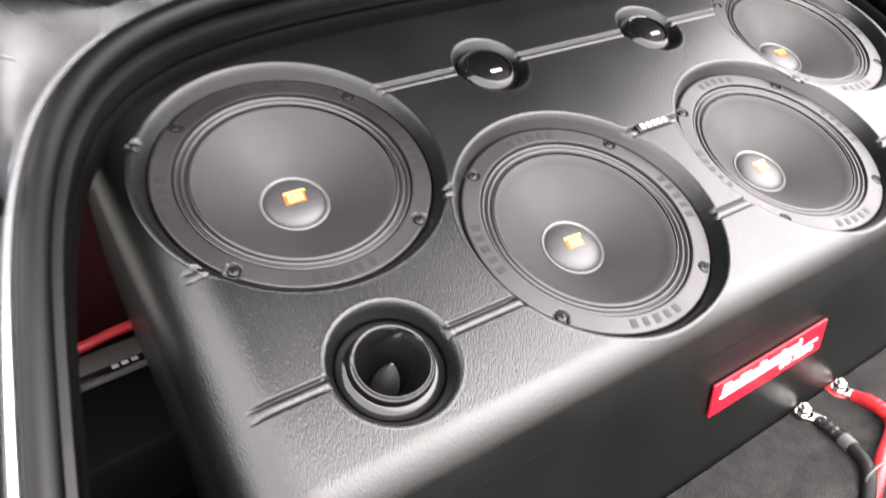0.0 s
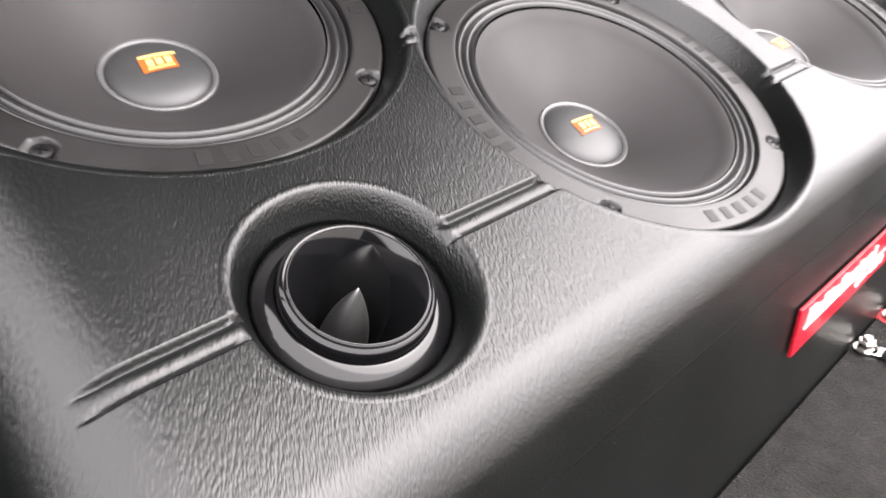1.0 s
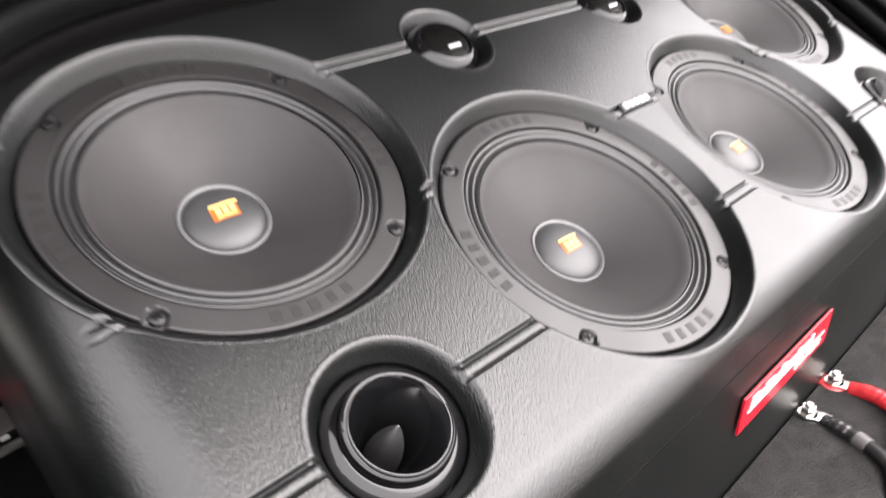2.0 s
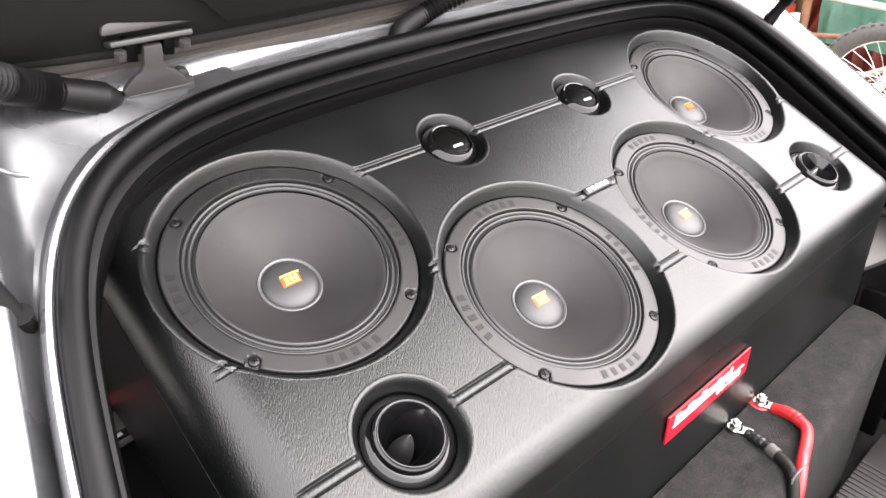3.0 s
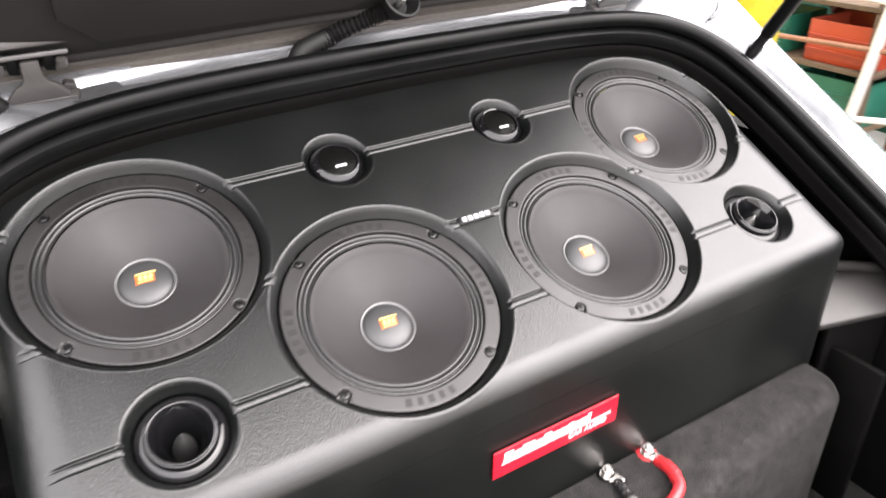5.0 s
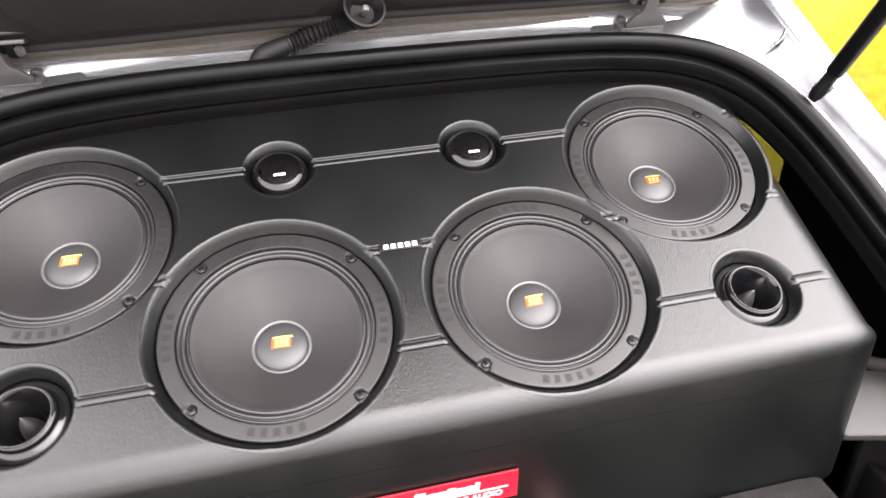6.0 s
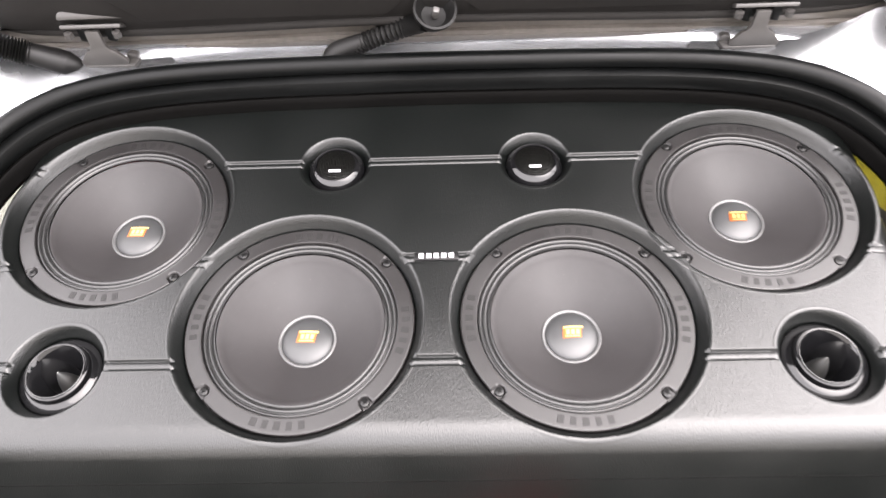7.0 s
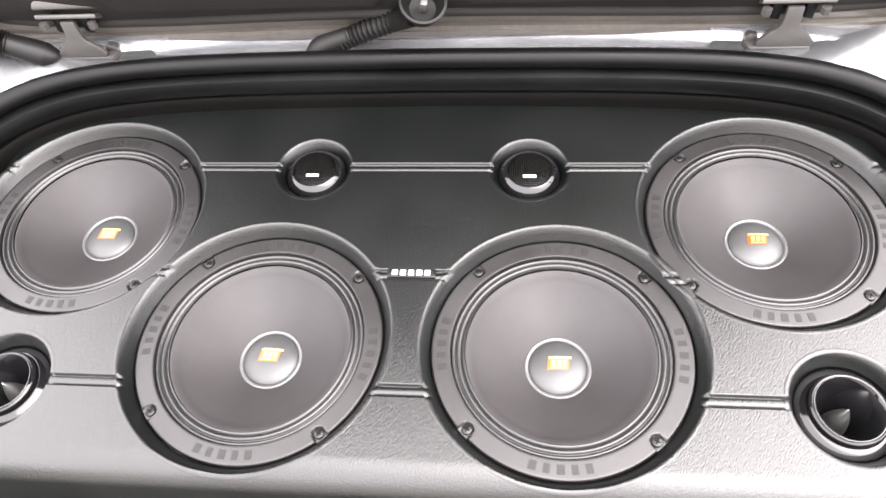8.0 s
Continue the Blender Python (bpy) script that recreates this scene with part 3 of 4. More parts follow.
# same paint as the rail; the lid's dark reflection is in its colour
part("rain_channel", channel(), SHADED_SILVER, rail_part, "silver rain channel with shade in its colour")
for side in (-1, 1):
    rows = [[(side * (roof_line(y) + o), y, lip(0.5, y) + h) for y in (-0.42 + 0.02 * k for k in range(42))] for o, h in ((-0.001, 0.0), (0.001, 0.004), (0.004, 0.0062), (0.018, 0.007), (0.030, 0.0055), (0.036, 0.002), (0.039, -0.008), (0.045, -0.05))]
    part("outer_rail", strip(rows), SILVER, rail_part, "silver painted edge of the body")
for side in (-1, 1):
    seam = spline([(side * 0.496, 0.262, lip(0.49, 0.262) + 0.004), (side * 0.482, 0.247, lip(0.48, 0.247) + 0.003), (side * 0.470, 0.232, lip(0.47, 0.232) - 0.0005), (side * 0.456, 0.226, lip(0.456, 0.226) - 0.0045)])
    part("sealant_bead", tube(seam, 0.0016, 8, lambda k: 1 + 0.25 * math.sin(k * 1.3)), SHADED_SILVER, rail_part, "brushed bead of seam sealant")
BACK_EDGE = [e for e in EDGE if e[3] > 0.9]
part("roof_edge", strip([[(x + ox * o, y + o, lip(x, y) + h) for x, y, ox, oy in BACK_EDGE] for o, h in ((0.0215, -0.0168), (0.027, -0.0158), (0.032, -0.0134), (0.036, -0.0104), (0.041, -0.0068), (0.044, -0.0056), (0.048, -0.0056), (0.06, -0.009), (0.10, -0.014), (0.36, -0.055))]), SILVER, rail_part, "silver painted roof edge")
# the seats' recess shade is put in with the darkened silver
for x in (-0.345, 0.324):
    part("hinge_seat", prism([(-0.070, 0.0), (0.075, 0.0), (0.066, 0.022), (-0.060, 0.022)], 0.0050, 0.0024, at=pose(x, 0.272, lip(x, 0.263) - 0.0190, 0, 0, -3 * (1 if x > 0 else -1))), SHADED_SILVER, rail_part, "pressed seat under a hinge")

# dark cabin behind the opening: floor, sides with tinted windows, front and roof lining, in world axes
UP = BOX.inverted()


def inside(name, bm, mat, label="", parent=None, smooth=False):
    bmesh.ops.transform(bm, matrix=UP, verts=bm.verts)
    return part(name, bm, mat, parent or car, label, smooth)


inside("boot_floor", block(1.16, 1.75, 0.03, at=pose(0, 0.42, 0.335)), CARPET, "dark carpet of the boot floor")
inside("bulkhead", block(1.16, 0.04, 1.0, at=pose(0, 1.28, 0.75)), TRIM, "dark seat backs")
inside("roof_lining", block(0.92, 1.0, 0.02, at=pose(0, 0.83, 1.0)), TRIM)
inside("roof", strip([[(-0.5, y, 1.0), (-0.46, y, 1.025), (-0.2, y, 1.042), (0.2, y, 1.042), (0.46, y, 1.025), (0.5, y, 1.0)] for y in (0.36, 0.8, 1.3)]), SILVER, "silver roof", smooth=True)
inside("rear_sill", block(1.2, 0.05, 0.30, 0.012, at=pose(0, -0.44, 0.42)), TRIM, "dark plastic loading sill")
TINT = bpy.data.materials.new("tinted_glass")
TINT.use_nodes = True
g = TINT.node_tree.nodes["Principled BSDF"]
g.inputs["Base Color"].default_value, g.inputs["Roughness"].default_value = (0.22, 0.23, 0.21, 1), 0.03
g.inputs["Transmission Weight"].default_value, g.inputs["IOR"].default_value = 1.0, 1.45
for side in (-1, 1):
    x = side * 0.575
    for y0, y1, z0, z1 in ((-0.45, 0.24, 0.33, 0.83), (0.24, 0.62, 0.33, 0.775), (0.24, 0.62, 0.905, 0.935), (0.62, 1.28, 0.33, 0.935)):
        inside("side_lining", block(0.03, y1 - y0, z1 - z0, at=pose(x, (y0 + y1) / 2, (z0 + z1) / 2)), TRIM)
    pane = inside("side_window", block(0.004, 0.40, 0.15, at=pose(x + side * 0.02, 0.43, 0.842)), TINT, "tinted rear side window")
    pane.visible_shadow = False
    shoulder = strip([[(side * 0.59, y, 0.935), (side * 0.56, y, 0.96), (side * 0.50, y, 1.0)] for y in (0.20, 0.7, 1.3)])
    bmesh.ops.solidify(shoulder, geom=shoulder.faces[:], thickness=0.006)
    inside("roof_side", shoulder, SILVER, "silver roof side", smooth=True)
    flank = strip([[(side * 0.60, y, 0.935), (side * 0.62, y, 0.78), (side * 0.64, y, 0.6), (side * 0.62, y, 0.28)] for y in (0.62, 0.95, 1.3)])
    bmesh.ops.solidify(flank, geom=flank.faces[:], thickness=0.004)
    inside("flank", flank, SILVER, "silver body side", smooth=True)
# light grey ledge and dark panel beside the box
for side in (1,):
    inside("side_ledge", block(0.15, 0.075, 0.016, 0.005, at=pose(0.5, -0.085, 0.688, 24, -3, -18)), HINGE, "grey plastic ledge beside the box", smooth=True)
    inside("ledge_bar", tube(spline([(0.435, -0.035, 0.728), (0.48, -0.06, 0.725), (0.56, -0.10, 0.715)]), 0.007, 10), LID_TRIM, smooth=True)
    inside("side_panel", block(0.012, 0.074, 0.24, 0.004, at=pose(0.466, -0.131, 0.505)), TRIM, "black panel beside the carpeted box", smooth=True)
    inside("side_pocket", block(0.10, 0.012, 0.34, 0.004, at=pose(0.50, -0.098, 0.50, 0, 0, -12)), TRIM)
sill = inside("sill_plate", block(0.20, 0.050, 0.012, 0.004, at=pose(0.376, -0.199, 0.384, 4, 0, 0)), HINGE, "ribbed grey sill plate", smooth=True)
for k in range(11):
    inside("rib", block(0.0048, 0.046, 0.0036, 0.001, at=pose(0.392 - 0.0100 * k, -0.199, 0.3905, 4, 0, 0)), HINGE, parent=sill)

# ---- tailgate, lifted, with hinges, struts and hoses ----
LIFT = 59.5  # degrees above level
GATE = pose(0, 0.31, 0.055, 180 - LIFT - SLOPE, 0, 0)  # its own y runs up the lid, z towards the boot


def gate_skin(profile, half=0.60, curve=0.03):
    rows = []
    for v, w in profile:
        rows.append([(half * u * (1 - 0.22 * v), v - curve * u * u * (1 if v < 0.3 else -1), w - 0.05 * u ** 4) for u in (k / 24 - 1 for k in range(49))])
    return strip(rows)


tailgate = part("tailgate", gate_skin([(0.0, -0.004), (-0.004, -0.03), (0.02, -0.05), (0.3, -0.075), (0.60, -0.06), (0.78, -0.03), (0.87, 0.015), (0.90, 0.045), (0.89, 0.06)]), SILVER, car, "silver outer skin of the raised tailgate", at=GATE)
part("lower_lip", gate_skin([(-0.004, -0.010), (-0.005, 0.002), (-0.003, 0.0055), (0.003, 0.007), (0.0035, 0.0085), (0.010, 0.0095), (0.0105, 0.008), (0.014, 0.007), (0.016, 0.0)]), PRIMER, tailgate, "scuffed bare lower edge of the tailgate")
part("gate_frame", gate_skin([(0.013, -0.006), (0.015, 0.003), (0.027, 0.006), (0.033, 0.004), (0.037, -0.004), (0.05, -0.006)]), PRIMER, tailgate, "painted inner edge of the tailgate")
part("gate_lining", gate_skin([(0.032, -0.006), (0.035, 0.010), (0.045, 0.018), (0.075, 0.024), (0.25, 0.03), (0.52, 0.035), (0.72, 0.040), (0.85, 0.058), (0.885, 0.058)], 0.54), LID_TRIM, tailgate, "grey moulded lining of the tailgate")


for x0, x1 in ((-0.285, -0.045), (0.045, 0.265)):
    ridge = prism([(x0, 0.0), (x1, 0.0), (x1 + 0.03, 0.03), (x1 + 0.03, 0.12), (x0 - 0.03, 0.12), (x0 - 0.03, 0.03)], 0.006, 0.0025, at=pose(0, 0.052, 0.018, 3))
    part("raised_panel", ridge, LID_TRIM, tailgate, "raised panel of the tailgate lining")
part("lining_bead", tube([Vector((0.50 * u, 0.040 - 0.03 * u * u, 0.0165 - 0.05 * u ** 4)) for u in (k / 30 - 1 for k in range(61))], 0.005, 10), LID_TRIM, tailgate)


def hinge(x, side):
    h = thing("hinge", "grey painted steel tailgate hinge", "hinge")
    h.parent, h.matrix_basis = car, pose(x, 0.280, 0.0545)
    base = [(-0.023, 0.0), (0.023, 0.0), (0.0255, 0.006), (0.0150, 0.0175), (0.0110, 0.0190), (0.0078, 0.0245), (0.0070, 0.0410), (-0.0070, 0.0410), (-0.0078, 0.0245), (-0.0110, 0.0190), (-0.0150, 0.0175), (-0.0255, 0.006)]
    part("base", prism(base, 0.005, 0.0012, at=pose(0, 0.004, 0, 84)), HINGE, h)
    part("foot", prism([(-0.026, -0.003), (0.026, -0.003), (0.030, 0.008), (-0.030, 0.008)], 0.008, 0.0012, at=pose(-0.004 * side, 0.001, -0.0055)), HINGE, h)
    part("side_lug", prism([(0.0, 0.0), (0.012, 0.0), (0.011, 0.006), (0.004, 0.0085), (0.0, 0.006)], 0.008, 0.0012, at=pose(-0.026 * side - 0.006, 0.016, 0.0, 84)), HINGE, h)
    for dx in (-0.0135, 0.0150):
        part("knuckle", prism([(-0.0045, 0.0), (0.0045, -0.002), (0.0048, 0.016), (-0.0045, 0.018)], 0.010, 0.0015, at=pose(dx, 0.018, 0.0255, 84)), RUBBER, h)
    part("top_plate", block(0.062, 0.018, 0.0042, 0.0014, at=pose(0.001, 0.012, 0.0420, -34)), HINGE, h)
    # raised pad of the lining; its bright reflection is put in as lighter hinge grey
    part("lining_pad", prism([(-0.038, 0.0), (0.034, 0.0), (0.044, 0.010), (0.046, 0.020), (0.036, 0.022), (-0.020, 0.016), (-0.036, 0.007)], 0.006, 0.0025, at=pose(0.004, 0.0155, 0.0475, 60)), HINGE, h)
    for dx in (-0.024, 0.025):
        part("bolt", lathe([(0.0045, -0.006), (0.0045, 0.0), (0.0, 0.0)], 6), HINGE, h, at=pose(dx, 0.004, 0.0405))
    return h


hinge(-0.345, -1), hinge(0.324, 1)
for side in (-1, 1):
    a, b = (Vector((0.4907, 0.1641, 0.0369)), Vector((0.487, 0.136, 0.40))) if side > 0 else (Vector((-0.497, 0.1375, 0.028)), Vector((-0.60, 0.30, 0.36)))
    strut = part("strut", tube([a.lerp(b, 0.1), a.lerp(b, 0.3), a.lerp(b, 1.0)], 0.0095, 14), RUBBER, car, "black gas strut")
    part("end_fitting", tube([a, a.lerp(b, 0.04), a.lerp(b, 0.12)], 0.0075, 12), HOSE, strut)
    part("ball_joint", tube([a + Vector((0, 0, -0.015)), a, a + Vector((0, 0, 0.012))], 0.0085, 12), HOSE, strut)


def hose(points, radius, ribs, label):
    path = spline(points, 24)
    return part("hose", tube(path, radius, 16, (lambda k: 1 + 0.20 * math.cos(k * math.pi / 2)) if ribs else None), HOSE, car, label)


hose([(-0.085, 0.284, 0.066), (-0.06, 0.286, 0.0765), (-0.03, 0.284, 0.089), (-0.010, 0.279, 0.099)], 0.0085, True, "black ribbed wiring hose")
part("hose_boot", tube(spline([(-0.110, 0.272, 0.054), (-0.103, 0.279, 0.064), (-0.090, 0.283, 0.068), (-0.072, 0.286, 0.072)]), 0.0095, 14, lambda k: 1.1 - 0.006 * k), HOSE, car, "rubber boot of the wiring hose")
part("hose_plug", lathe([(0.0, -0.024), (0.009, -0.022), (0.014, -0.014), (0.018, -0.004), (0.0212, 0.003), (0.0212, 0.0068), (0.0190, 0.0074), (0.0165, 0.003), (0.012, -0.006), (0.0, -0.008)], 28), HOSE, car, "cup-shaped rubber plug of the wiring hose", at=pose(0.0013, 0.276, 0.112, 25, 10, 0))
part("plug_clip", block(0.006, 0.006, 0.014, 0.001, at=pose(0.0023, 0.275, 0.112, 25, 10, 0)), GREY_TRIM, car)
hose([(-0.418, 0.2802, 0.0745), (-0.432, 0.2775, 0.0835), (-0.4475, 0.2728, 0.0955), (-0.4581, 0.2666, 0.1073), (-0.49, 0.250, 0.137), (-0.55, 0.235, 0.18)], 0.0112, True, "thick black ribbed wiring hose")
part("hose_boot", tube(spline([(-0.3720, 0.2850, 0.0500), (-0.3790, 0.2822, 0.0555), (-0.3900, 0.2817, 0.0605), (-0.4012, 0.2812, 0.0661), (-0.4200, 0.2800, 0.0757)]), 0.0125, 16, lambda k: min(1.0, 0.35 + 0.05 * k) - 0.012 * max(0, k - 22)), HOSE, car, "tapered rubber boot of the wiring hose")

# ---- carpeted box in front of the speaker box ----
def carpet_shape():
    """Rounded along the top front and the ends, flush against the speaker box behind."""
    rows = []
    for x, tuck in ((-0.43, 0.03), (-0.428, 0.014), (-0.42, 0.004), (-0.41, 0.0), (0.0, 0.0), (0.365, 0.0), (0.385, 0.003), (0.394, 0.010), (0.397, 0.022)):
        r = 0.022
        face = -0.191 + 0.073 * max(0.0, x)
        arc = [(face + tuck + r - r * math.sin(a), 0.637 - 0.5 * tuck - r + r * math.cos(a)) for a in (radians(15 * k) for k in range(7))]
        rows.append([(x, -0.1055, 0.35), (x, -0.1055, 0.637 - 0.5 * tuck)] + [(x, y, z) for y, z in arc] + [(x, face + tuck, 0.35)])
    bm = strip(rows, closed=True)
    bm.faces.new([v for v in bm.verts if abs(v.co.x + 0.43) < 1e-6]), bm.faces.new([v for v in bm.verts if abs(v.co.x - 0.397) < 1e-6])
    return bm


carpet_box = tagged(part("carpeted_box", carpet_shape(), CARPET, None), "low box covered in charcoal carpet before the speaker box", "carpeted box")


# ---- terminals and cables ----
def terminal(x, ring, label):
    t = thing("terminal", label, "terminal", pose(x, -0.1135, 0.6335), "power terminals")
    part("post", lathe([(0.0042, 0.0), (0.0036, 0.0148), (0.0028, 0.016), (0.0, 0.016)], 14), STEEL, t)
    part("nut", lathe([(0.0, 0.0062), (0.0060, 0.0062), (0.0063, 0.0072), (0.0063, 0.0115), (0.0057, 0.0128), (0.0, 0.0128)], 6), STEEL, t, smooth=False)
    part("washer", lathe([(0.0040, 0.0048), (0.0078, 0.0048), (0.0078, 0.0062), (0.0040, 0.0062)], 24), STEEL, t)
    part("collar", lathe([(0.007, 0.0), (0.0125, 0.0), (0.0125, 0.003), (0.0095, 0.0042), (0.007, 0.0042)], 24), ring, t)
    part("lug", prism([(-0.0068, -0.004), (0.0068, -0.004), (0.0056, -0.018), (-0.0056, -0.018)], 0.0016, 0.0004, at=pose(0, 0, 0.0046)), STEEL, t)
    return t


red_t = terminal(0.1130, RED_WIRE, "bright steel bolt terminal with a red collar")
black_t = terminal(0.0560, RUBBER, "bright steel bolt terminal with a black collar")
red_t.matrix_basis = red_t.matrix_basis @ pose(0, 0, 0, 0, 0, 12)
black_t.matrix_basis = black_t.matrix_basis @ pose(0, 0, 0, 0, 0, 16)
red_cable = thing("power_cable", "thick red power cable lying on carpet", "cable")
part("sleeve", tube(spline([(0.1150, -0.127, 0.637), (0.1140, -0.140, 0.6415), (0.1120, -0.151, 0.643), (0.1095, -0.157, 0.643)]), 0.0068, 14, lambda k: 1 + 0.03 * math.sin(k * 1.1)), RED_WIRE, red_cable, "wrinkled red heat-shrink sleeve")
part("lead", tube(spline([(0.1105, -0.154, 0.643), (0.1050, -0.1655, 0.643), (0.0930, -0.1725, 0.643), (0.0750, -0.1785, 0.6425), (0.0540, -0.1850, 0.6415), (0.0330, -0.1945, 0.622), (0.022, -0.1975, 0.57), (0.012, -0.1985, 0.36)]), 0.0065, 12, lambda k: 1 - 0.003 * k), RED_WIRE, red_cable)
black_cable = thing("ground_cable", "thick black ground cable lying on carpet", "cable")
part("sleeve", tube(spline([(0.0580, -0.127, 0.637), (0.0545, -0.138, 0.6405), (0.0520, -0.150, 0.6410)]), 0.0062, 14, lambda k: 1 + 0.07 * math.sin(k * 1.7)), BLACK_WIRE, black_cable, "wrinkled glossy black sleeve")
part("lead", tube(spline([(0.0520, -0.150, 0.641), (0.0480, -0.163, 0.641), (0.0415, -0.177, 0.6405), (0.0330, -0.187, 0.6360), (0.0200, -0.1965, 0.612), (0.006, -0.1985, 0.57), (-0.004, -0.1990, 0.36)]), 0.0060, 12), HOSE, black_cable)
part("clear_wrap", tube(spline([(0.0515, -0.153, 0.6411), (0.0498, -0.158, 0.6411), (0.0480, -0.163, 0.6411)]), 0.0067, 14), GREY_TRIM, black_cable, "wrap of pale tape")
part("cable_tie", tube([Vector((0.0410 + 0.0150 * math.cos(a), -0.1890 - 0.001 * math.cos(a), 0.6390 + 0.0085 * math.sin(a))) for a in (2 * math.pi * k / 20 for k in range(21))], 0.0011, 6), GREY_TRIM, black_cable, "pale cable tie")

# ---- amplifier in the dark behind the box ----
amplifier = thing("amplifier", "dark amplifier with a grey printed top in the boot", "amplifier", pose(-0.475, 0.27, 0.70, 0, 0, 4))
part("case", block(0.16, 0.20, 0.07, 0.006, at=pose(0, -0.02, -0.045)), TRIM, amplifier)
part("top_plate", block(0.15, 0.032, 0.004, 0.001, at=pose(0, 0.02, -0.006)), GREY_TRIM, amplifier, "grey top plate")
part("printed_band", block(0.15, 0.012, 0.004, 0.001, at=pose(0, -0.003, -0.006)), GLOSS, amplifier)
part("edge_strip", block(0.15, 0.006, 0.005, 0.001, at=pose(0, -0.014, -0.0055)), GREY_TRIM, amplifier)
for k in range(3):
    part("letter_bar", block(0.006, 0.005, 0.001, at=pose(0.012 + 0.009 * k, -0.003, -0.0035)), SILVER_INK, amplifier, smooth=False)
part("post", block(0.17, 0.05, 0.30, 0.004, at=pose(0, 0.0, -0.215)), TRIM, amplifier, "dark case below")
red_lead = tagged(part("power_lead", tube(spline([(-0.555, 0.295, 0.702), (-0.50, 0.305, 0.703), (-0.45, 0.316, 0.704), (-0.40, 0.325, 0.70)]), 0.0055, 10), RED_WIRE, None), "red power lead across the amplifier", "cable")

# ---- folded seat in the dark cabin ----
SEAT_CLOTH = material("dark_red_cloth", (0.022, 0.003, 0.0035), 0.9, vary=0.25, bump=0.4, bump_scale=500, spec=0.15)
seat = thing("rear_seat", "dark red cloth rear seat back behind the speaker box", "car seat", pose(-0.40, 0.47, 0.35))
part("backrest", block(0.30, 0.09, 0.40, 0.03, at=pose(0, 0, 0.35, -8), segments=4), SEAT_CLOTH, seat)
part("cushion", block(0.30, 0.16, 0.15, 0.03, at=pose(0, -0.01, 0.075), segments=4), SEAT_CLOTH, seat)

# ---- outside ----
CONCRETE = material("worn_concrete", (0.3, 0.29, 0.27), 0.85, bump=0.5, bump_scale=40, vary=0.2, grain=3, height=0.004)
TARP_Y = material("yellow_tarpaulin", (0.36, 0.30, 0.005), 0.5, vary=0.3, grain=12, bump=0.4, bump_scale=18, height=0.02)
TARP_G = material("green_tarpaulin", (0.006, 0.06, 0.04), 0.45, vary=0.2, grain=10, bump=0.4, bump_scale=15, height=0.02)
PALE_G = material("pale_green_sheet", (0.12, 0.25, 0.2), 0.35, vary=0.15, grain=10, bump=0.4, bump_scale=12, height=0.02)
RED_IRON = material("red_painted_iron", (0.16, 0.02, 0.012), 0.5, vary=0.2, grain=10)
POLE = material("white_painted_pole", (0.42, 0.4, 0.37), 0.4, vary=0.1, bump=0.2, bump_scale=60)
RUST = material("rusty_pole", (0.16, 0.07, 0.035), 0.7, vary=0.35, grain=20, bump=0.4, bump_scale=80)
TYRE = material("dusty_tyre", (0.04, 0.038, 0.036), 0.8, vary=0.3, grain=20)
ground = tagged(part("ground", strip([[(-300, -300, 0), (300, -300, 0)], [(-300, 300, 0), (300, 300, 0)]]), CONCRETE, None, smooth=False), "worn grey concrete ground", "ground", kind="structure")


def cloth(name, x, y0, y1, z0, z1, mat, label, fold=0.06, seed=0.0, sag=0.05, lean=0.0, turn=0.0):
    """A hanging sheet with folds, given thickness."""
    rows = []
    for j in range(25):
        v = j / 24
        row = []
        for i in range(41):
            u = i / 40
            y = y0 + (y1 - y0) * u
            q = noise.noise((u * 5 + seed, v * 1.5, seed)) * fold + noise.noise((u * 14, v * 5 + seed, 3)) * fold * 0.3
            top = z1 - sag * math.sin(math.pi * u) + 0.04 * noise.noise((u * 4, seed, 7))
            row.append((x + q + lean * v + turn * u, y, z0 + (top - z0) * v))
        rows.append(row)
    bm = strip(rows)
    bmesh.ops.solidify(bm, geom=bm.faces[:], thickness=0.004)
    return tagged(part(name, bm, mat, None), label, "tarpaulin")


cloth("yellow_tarpaulin", 1.5, 0.80, 3.2, 0.0, 1.15, TARP_Y, "bright yellow tarpaulin hung beside the car", 0.10, 1.3, 0.03, 0.0, 0.2)
cloth("green_tarpaulin", 2.95, -0.2, 2.6, 0.0, 1.6, TARP_G, "dark green tarpaulin behind the poles", 0.08, 4.1)
cloth("pale_green_sheet", 2.34, 0.36, 0.79, 0.50, 1.0, PALE_G, "pale translucent green sheet on the frame", 0.05, 2.2, 0.0, 0.0, 0.10)


def corrugated(x, y0, y1, z0, z1, at, label):
    rows = []
    for z in (z0, z1):
        rows.append([(x + 0.018 * math.sin(2 * math.pi * (y0 + (y1 - y0) * k / 160) / 0.076), y0 + (y1 - y0) * k / 160, z) for k in range(161)])
    bm = strip(rows)
    bmesh.ops.solidify(bm, geom=bm.faces[:], thickness=0.002)
    bmesh.ops.transform(bm, matrix=at, verts=bm.verts)
    return tagged(part("corrugated_sheet", bm, RED_IRON, None), label, "metal sheet")


corrugated(2.75, -0.6, 0.92, 0.0, 0.66, Matrix(), "red corrugated iron sheet behind the wheel")
corrugated(0, -0.42, 0.42, 0.0, 0.42, pose(2.72, 1.27, 0.50, 22, 0, 0), "red iron sheet leaning on the green tarpaulin")

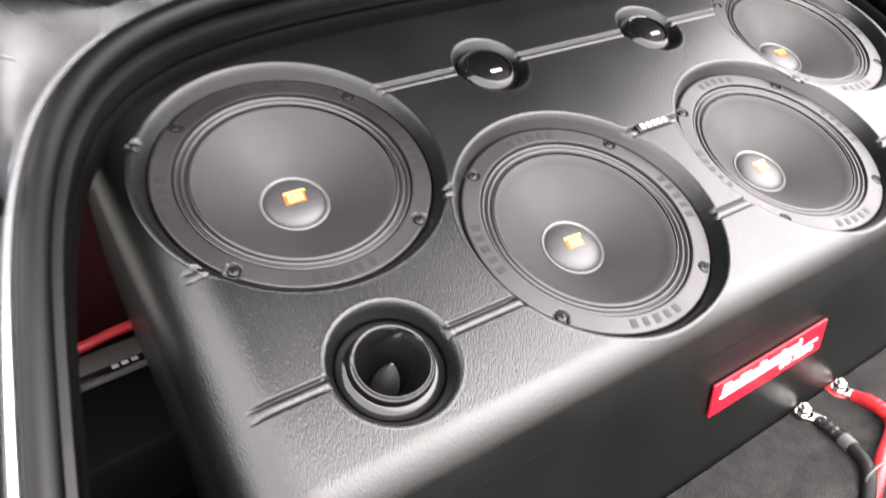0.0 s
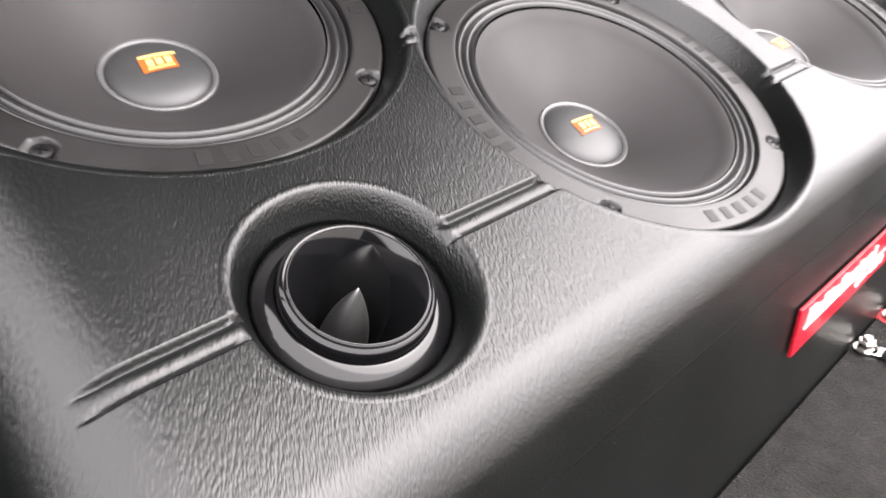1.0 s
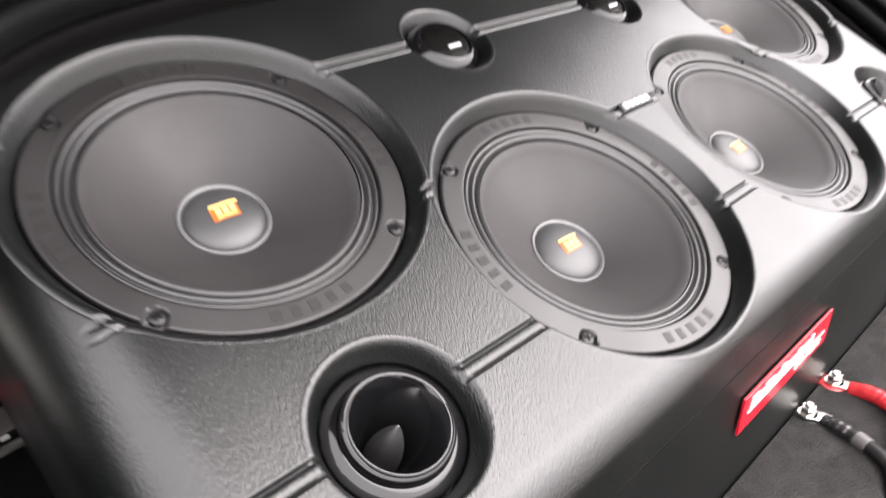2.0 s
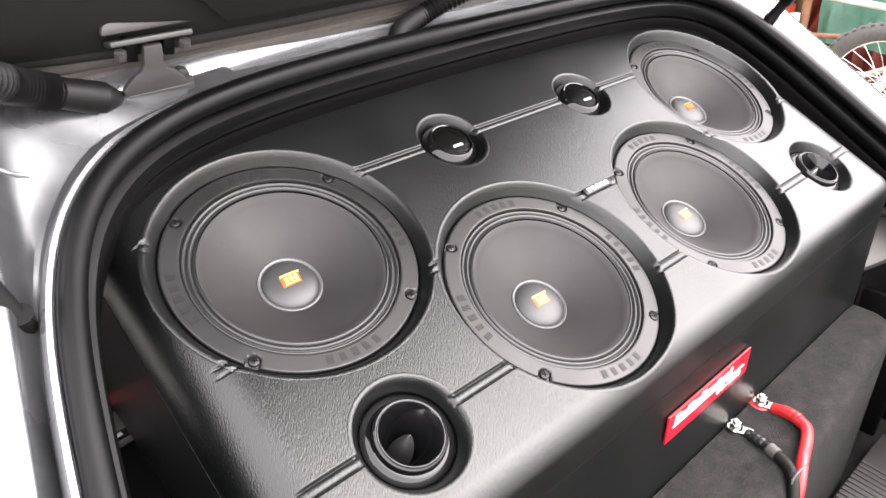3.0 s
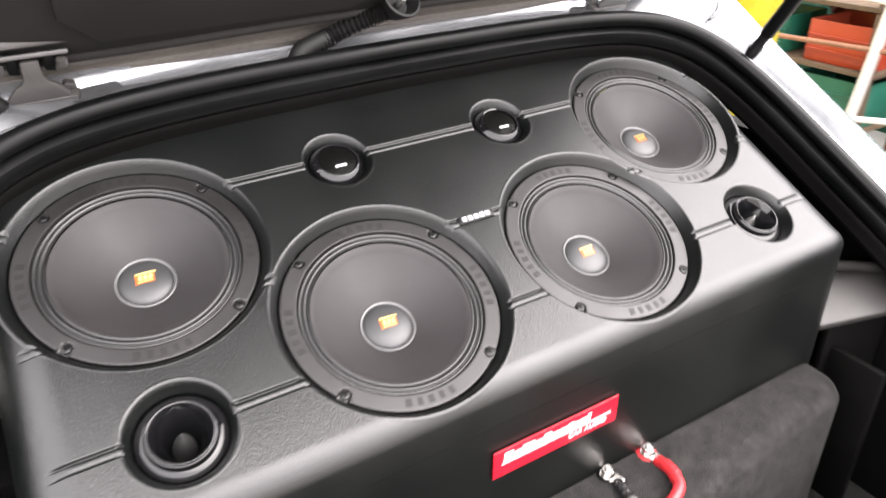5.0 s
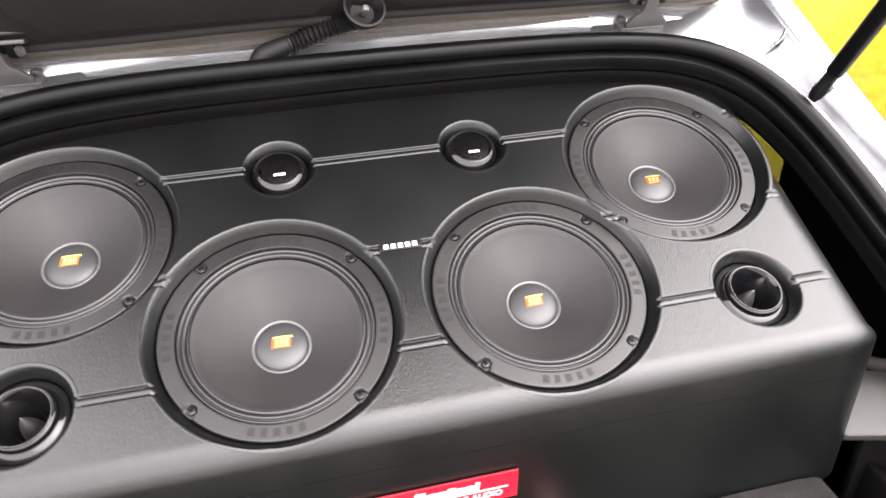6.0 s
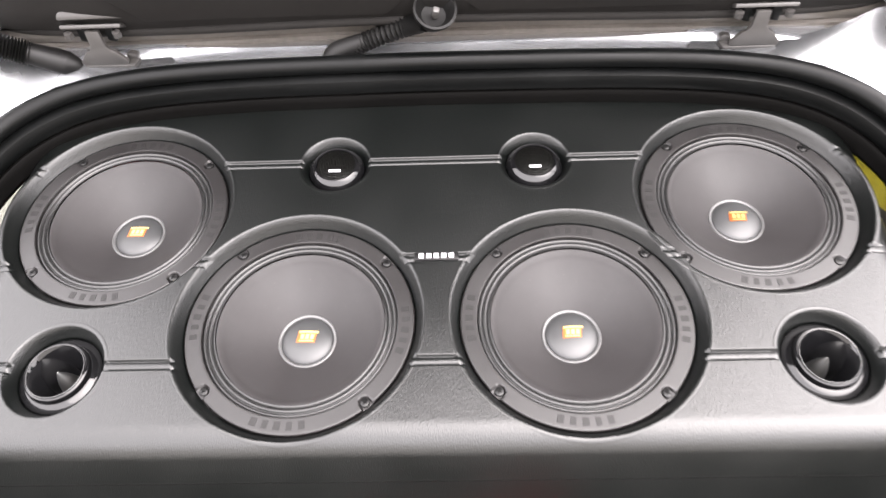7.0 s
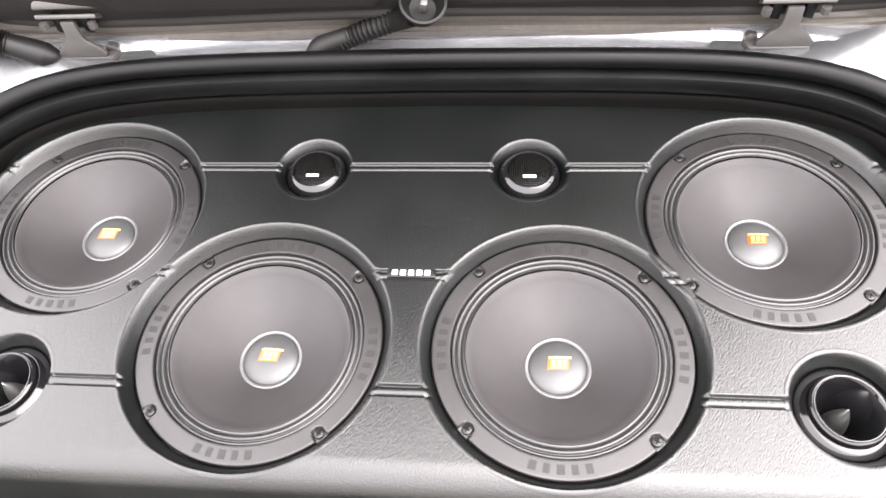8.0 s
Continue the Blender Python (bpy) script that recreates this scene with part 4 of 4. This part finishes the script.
frame_stand = thing("pole_frame", "standing frame of white and rusty poles", "pole frame", pose(2.3, 0.88, 0))
part("white_pole", tube([Vector((0, 0.125, 0.0)), Vector((0, 0.06, 0.55)), Vector((0, -0.03, 1.5))], 0.021, 12), POLE, frame_stand, "white painted pole")
part("rusty_pole", tube([Vector((0.02, -0.085, 0.0)), Vector((0.02, -0.075, 0.5)), Vector((0.02, -0.06, 1.5))], 0.016, 12), RUST, frame_stand, "rusty pole")
part("white_pole", tube([Vector((-0.02, -0.06, 0.40)), Vector((-0.02, -0.055, 0.55)), Vector((-0.02, -0.05, 0.62))], 0.019, 12), POLE, frame_stand, "white pipe tied to the rusty pole")
part("cross_bar", tube([Vector((0.0, -0.30, 0.56)), Vector((0, 0.0, 0.535)), Vector((0, 0.5, 0.515))], 0.010, 10), RUST, frame_stand)
part("cross_bar", tube([Vector((0.0, -0.5, 0.66)), Vector((0, 0.0, 0.70)), Vector((0, 0.5, 0.72))], 0.012, 10), POLE, frame_stand)
part("cross_bar", tube([Vector((0.03, -0.10, 0.30)), Vector((0.03, -0.25, 0.385)), Vector((0.03, -0.40, 0.46))], 0.011, 10), POLE, frame_stand)

# a rack with crates behind the frame
WOOD = material("weathered_wood", (0.07, 0.045, 0.025), 0.8, vary=0.35, grain=20, bump=0.4, bump_scale=60, height=0.002)
ORANGE_CRATE = material("orange_red_plastic", (0.24, 0.028, 0.010), 0.45, vary=0.15)
GREEN_CRATE = material("green_plastic", (0.006, 0.075, 0.05), 0.4, vary=0.15)
rack = thing("rack", "weathered wooden rack beside the car", "rack", pose(2.42, 1.28, 0))
for y in (-0.30, 0.42):
    for x in (-0.06, 0.26):
        part("post", block(0.035, 0.035, 1.0, 0.003, at=pose(x, y, 0.5)), WOOD, rack)
for z in (0.20, 0.42, 0.66):
    part("board", block(0.36, 0.78, 0.018, 0.002, at=pose(0.1, 0.06, z)), WOOD, rack)


def crate(y, z, w, h, mat, label):
    c = thing("crate", label, "crate", pose(2.50, y, z))
    for name, sx, sy, px, py in (("front", 0.012, w, -0.13, 0), ("back", 0.012, w, 0.13, 0), ("side", 0.25, 0.012, 0, -w / 2), ("side", 0.25, 0.012, 0, w / 2)):
        part(name, block(sx, sy, h, 0.003, at=pose(px, py, h / 2)), mat, c)
    part("bottom", block(0.26, w, 0.01, 0.002, at=pose(0, 0, 0.005)), mat, c)
    for k in (0.3, 0.65):
        part("rib", block(0.008, w * 0.98, 0.008, 0.002, at=pose(-0.139, 0, h * k)), mat, c)
    return c


crate(1.12, 0.43, 0.28, 0.16, ORANGE_CRATE, "orange-red plastic crate on the rack")
crate(1.12, 0.21, 0.30, 0.17, GREEN_CRATE, "green plastic crate on the rack")
crate(1.50, 0.43, 0.26, 0.15, GREEN_CRATE, "green plastic crate on the upper board")

# a small bicycle wheel
cycle_wheel = thing("bicycle_wheel", "dusty spoked wheel with a knobbly tyre", "wheel", pose(2.25, 0.47, 0.42, 0, 84, 8))
tyre_ring = [(0.19 + 0.032 * math.cos(a), 0.032 * math.sin(a)) for a in (2 * math.pi * k / 14 for k in range(14))]
tyre = part("tyre", lathe(tyre_ring, 56, close=True), TYRE, cycle_wheel, "knobbly black tyre")
for k in range(48):
    a = 2 * math.pi * k / 48
    for s in (-1, 1):
        part("tread_block", block(0.008, 0.014, 0.018, 0.002, segments=1), TYRE, tyre, at=pose(0.2195 * math.cos(a + 0.03 * s), 0.2195 * math.sin(a + 0.03 * s), 0.011 * s, 0, 0, math.degrees(a)), smooth=False)
part("rim", lathe([(0.158, -0.012), (0.165, -0.014), (0.165, 0.014), (0.158, 0.012), (0.154, 0.0)], 48, close=True), STEEL, cycle_wheel)
part("hub", lathe([(0.0, -0.035), (0.02, -0.035), (0.02, -0.028), (0.012, -0.02), (0.012, 0.02), (0.02, 0.028), (0.02, 0.035), (0.0, 0.035)], 20), STEEL, cycle_wheel)
for k in range(24):
    a = 2 * math.pi * k / 24
    e = 0.028 if k % 2 else -0.028
    part("spoke", tube([Vector((0.018 * math.cos(a + 0.6), 0.018 * math.sin(a + 0.6), e)), Vector((0.09 * math.cos(a + 0.1), 0.09 * math.sin(a + 0.1), e * 0.5)), Vector((0.158 * math.cos(a), 0.158 * math.sin(a), 0))], 0.0012, 5), STEEL, cycle_wheel)
part("fork", tube([Vector((0, 0, 0.05)), Vector((-0.2, -0.05, 0.05)), Vector((-0.42, -0.12, 0.045))], 0.011, 10), POLE, cycle_wheel, "white painted fork")
part("fork", tube([Vector((0, 0, -0.05)), Vector((0.06, 0.2, -0.05)), Vector((0.1, 0.45, -0.05))], 0.011, 10), POLE, cycle_wheel, "white painted stay")
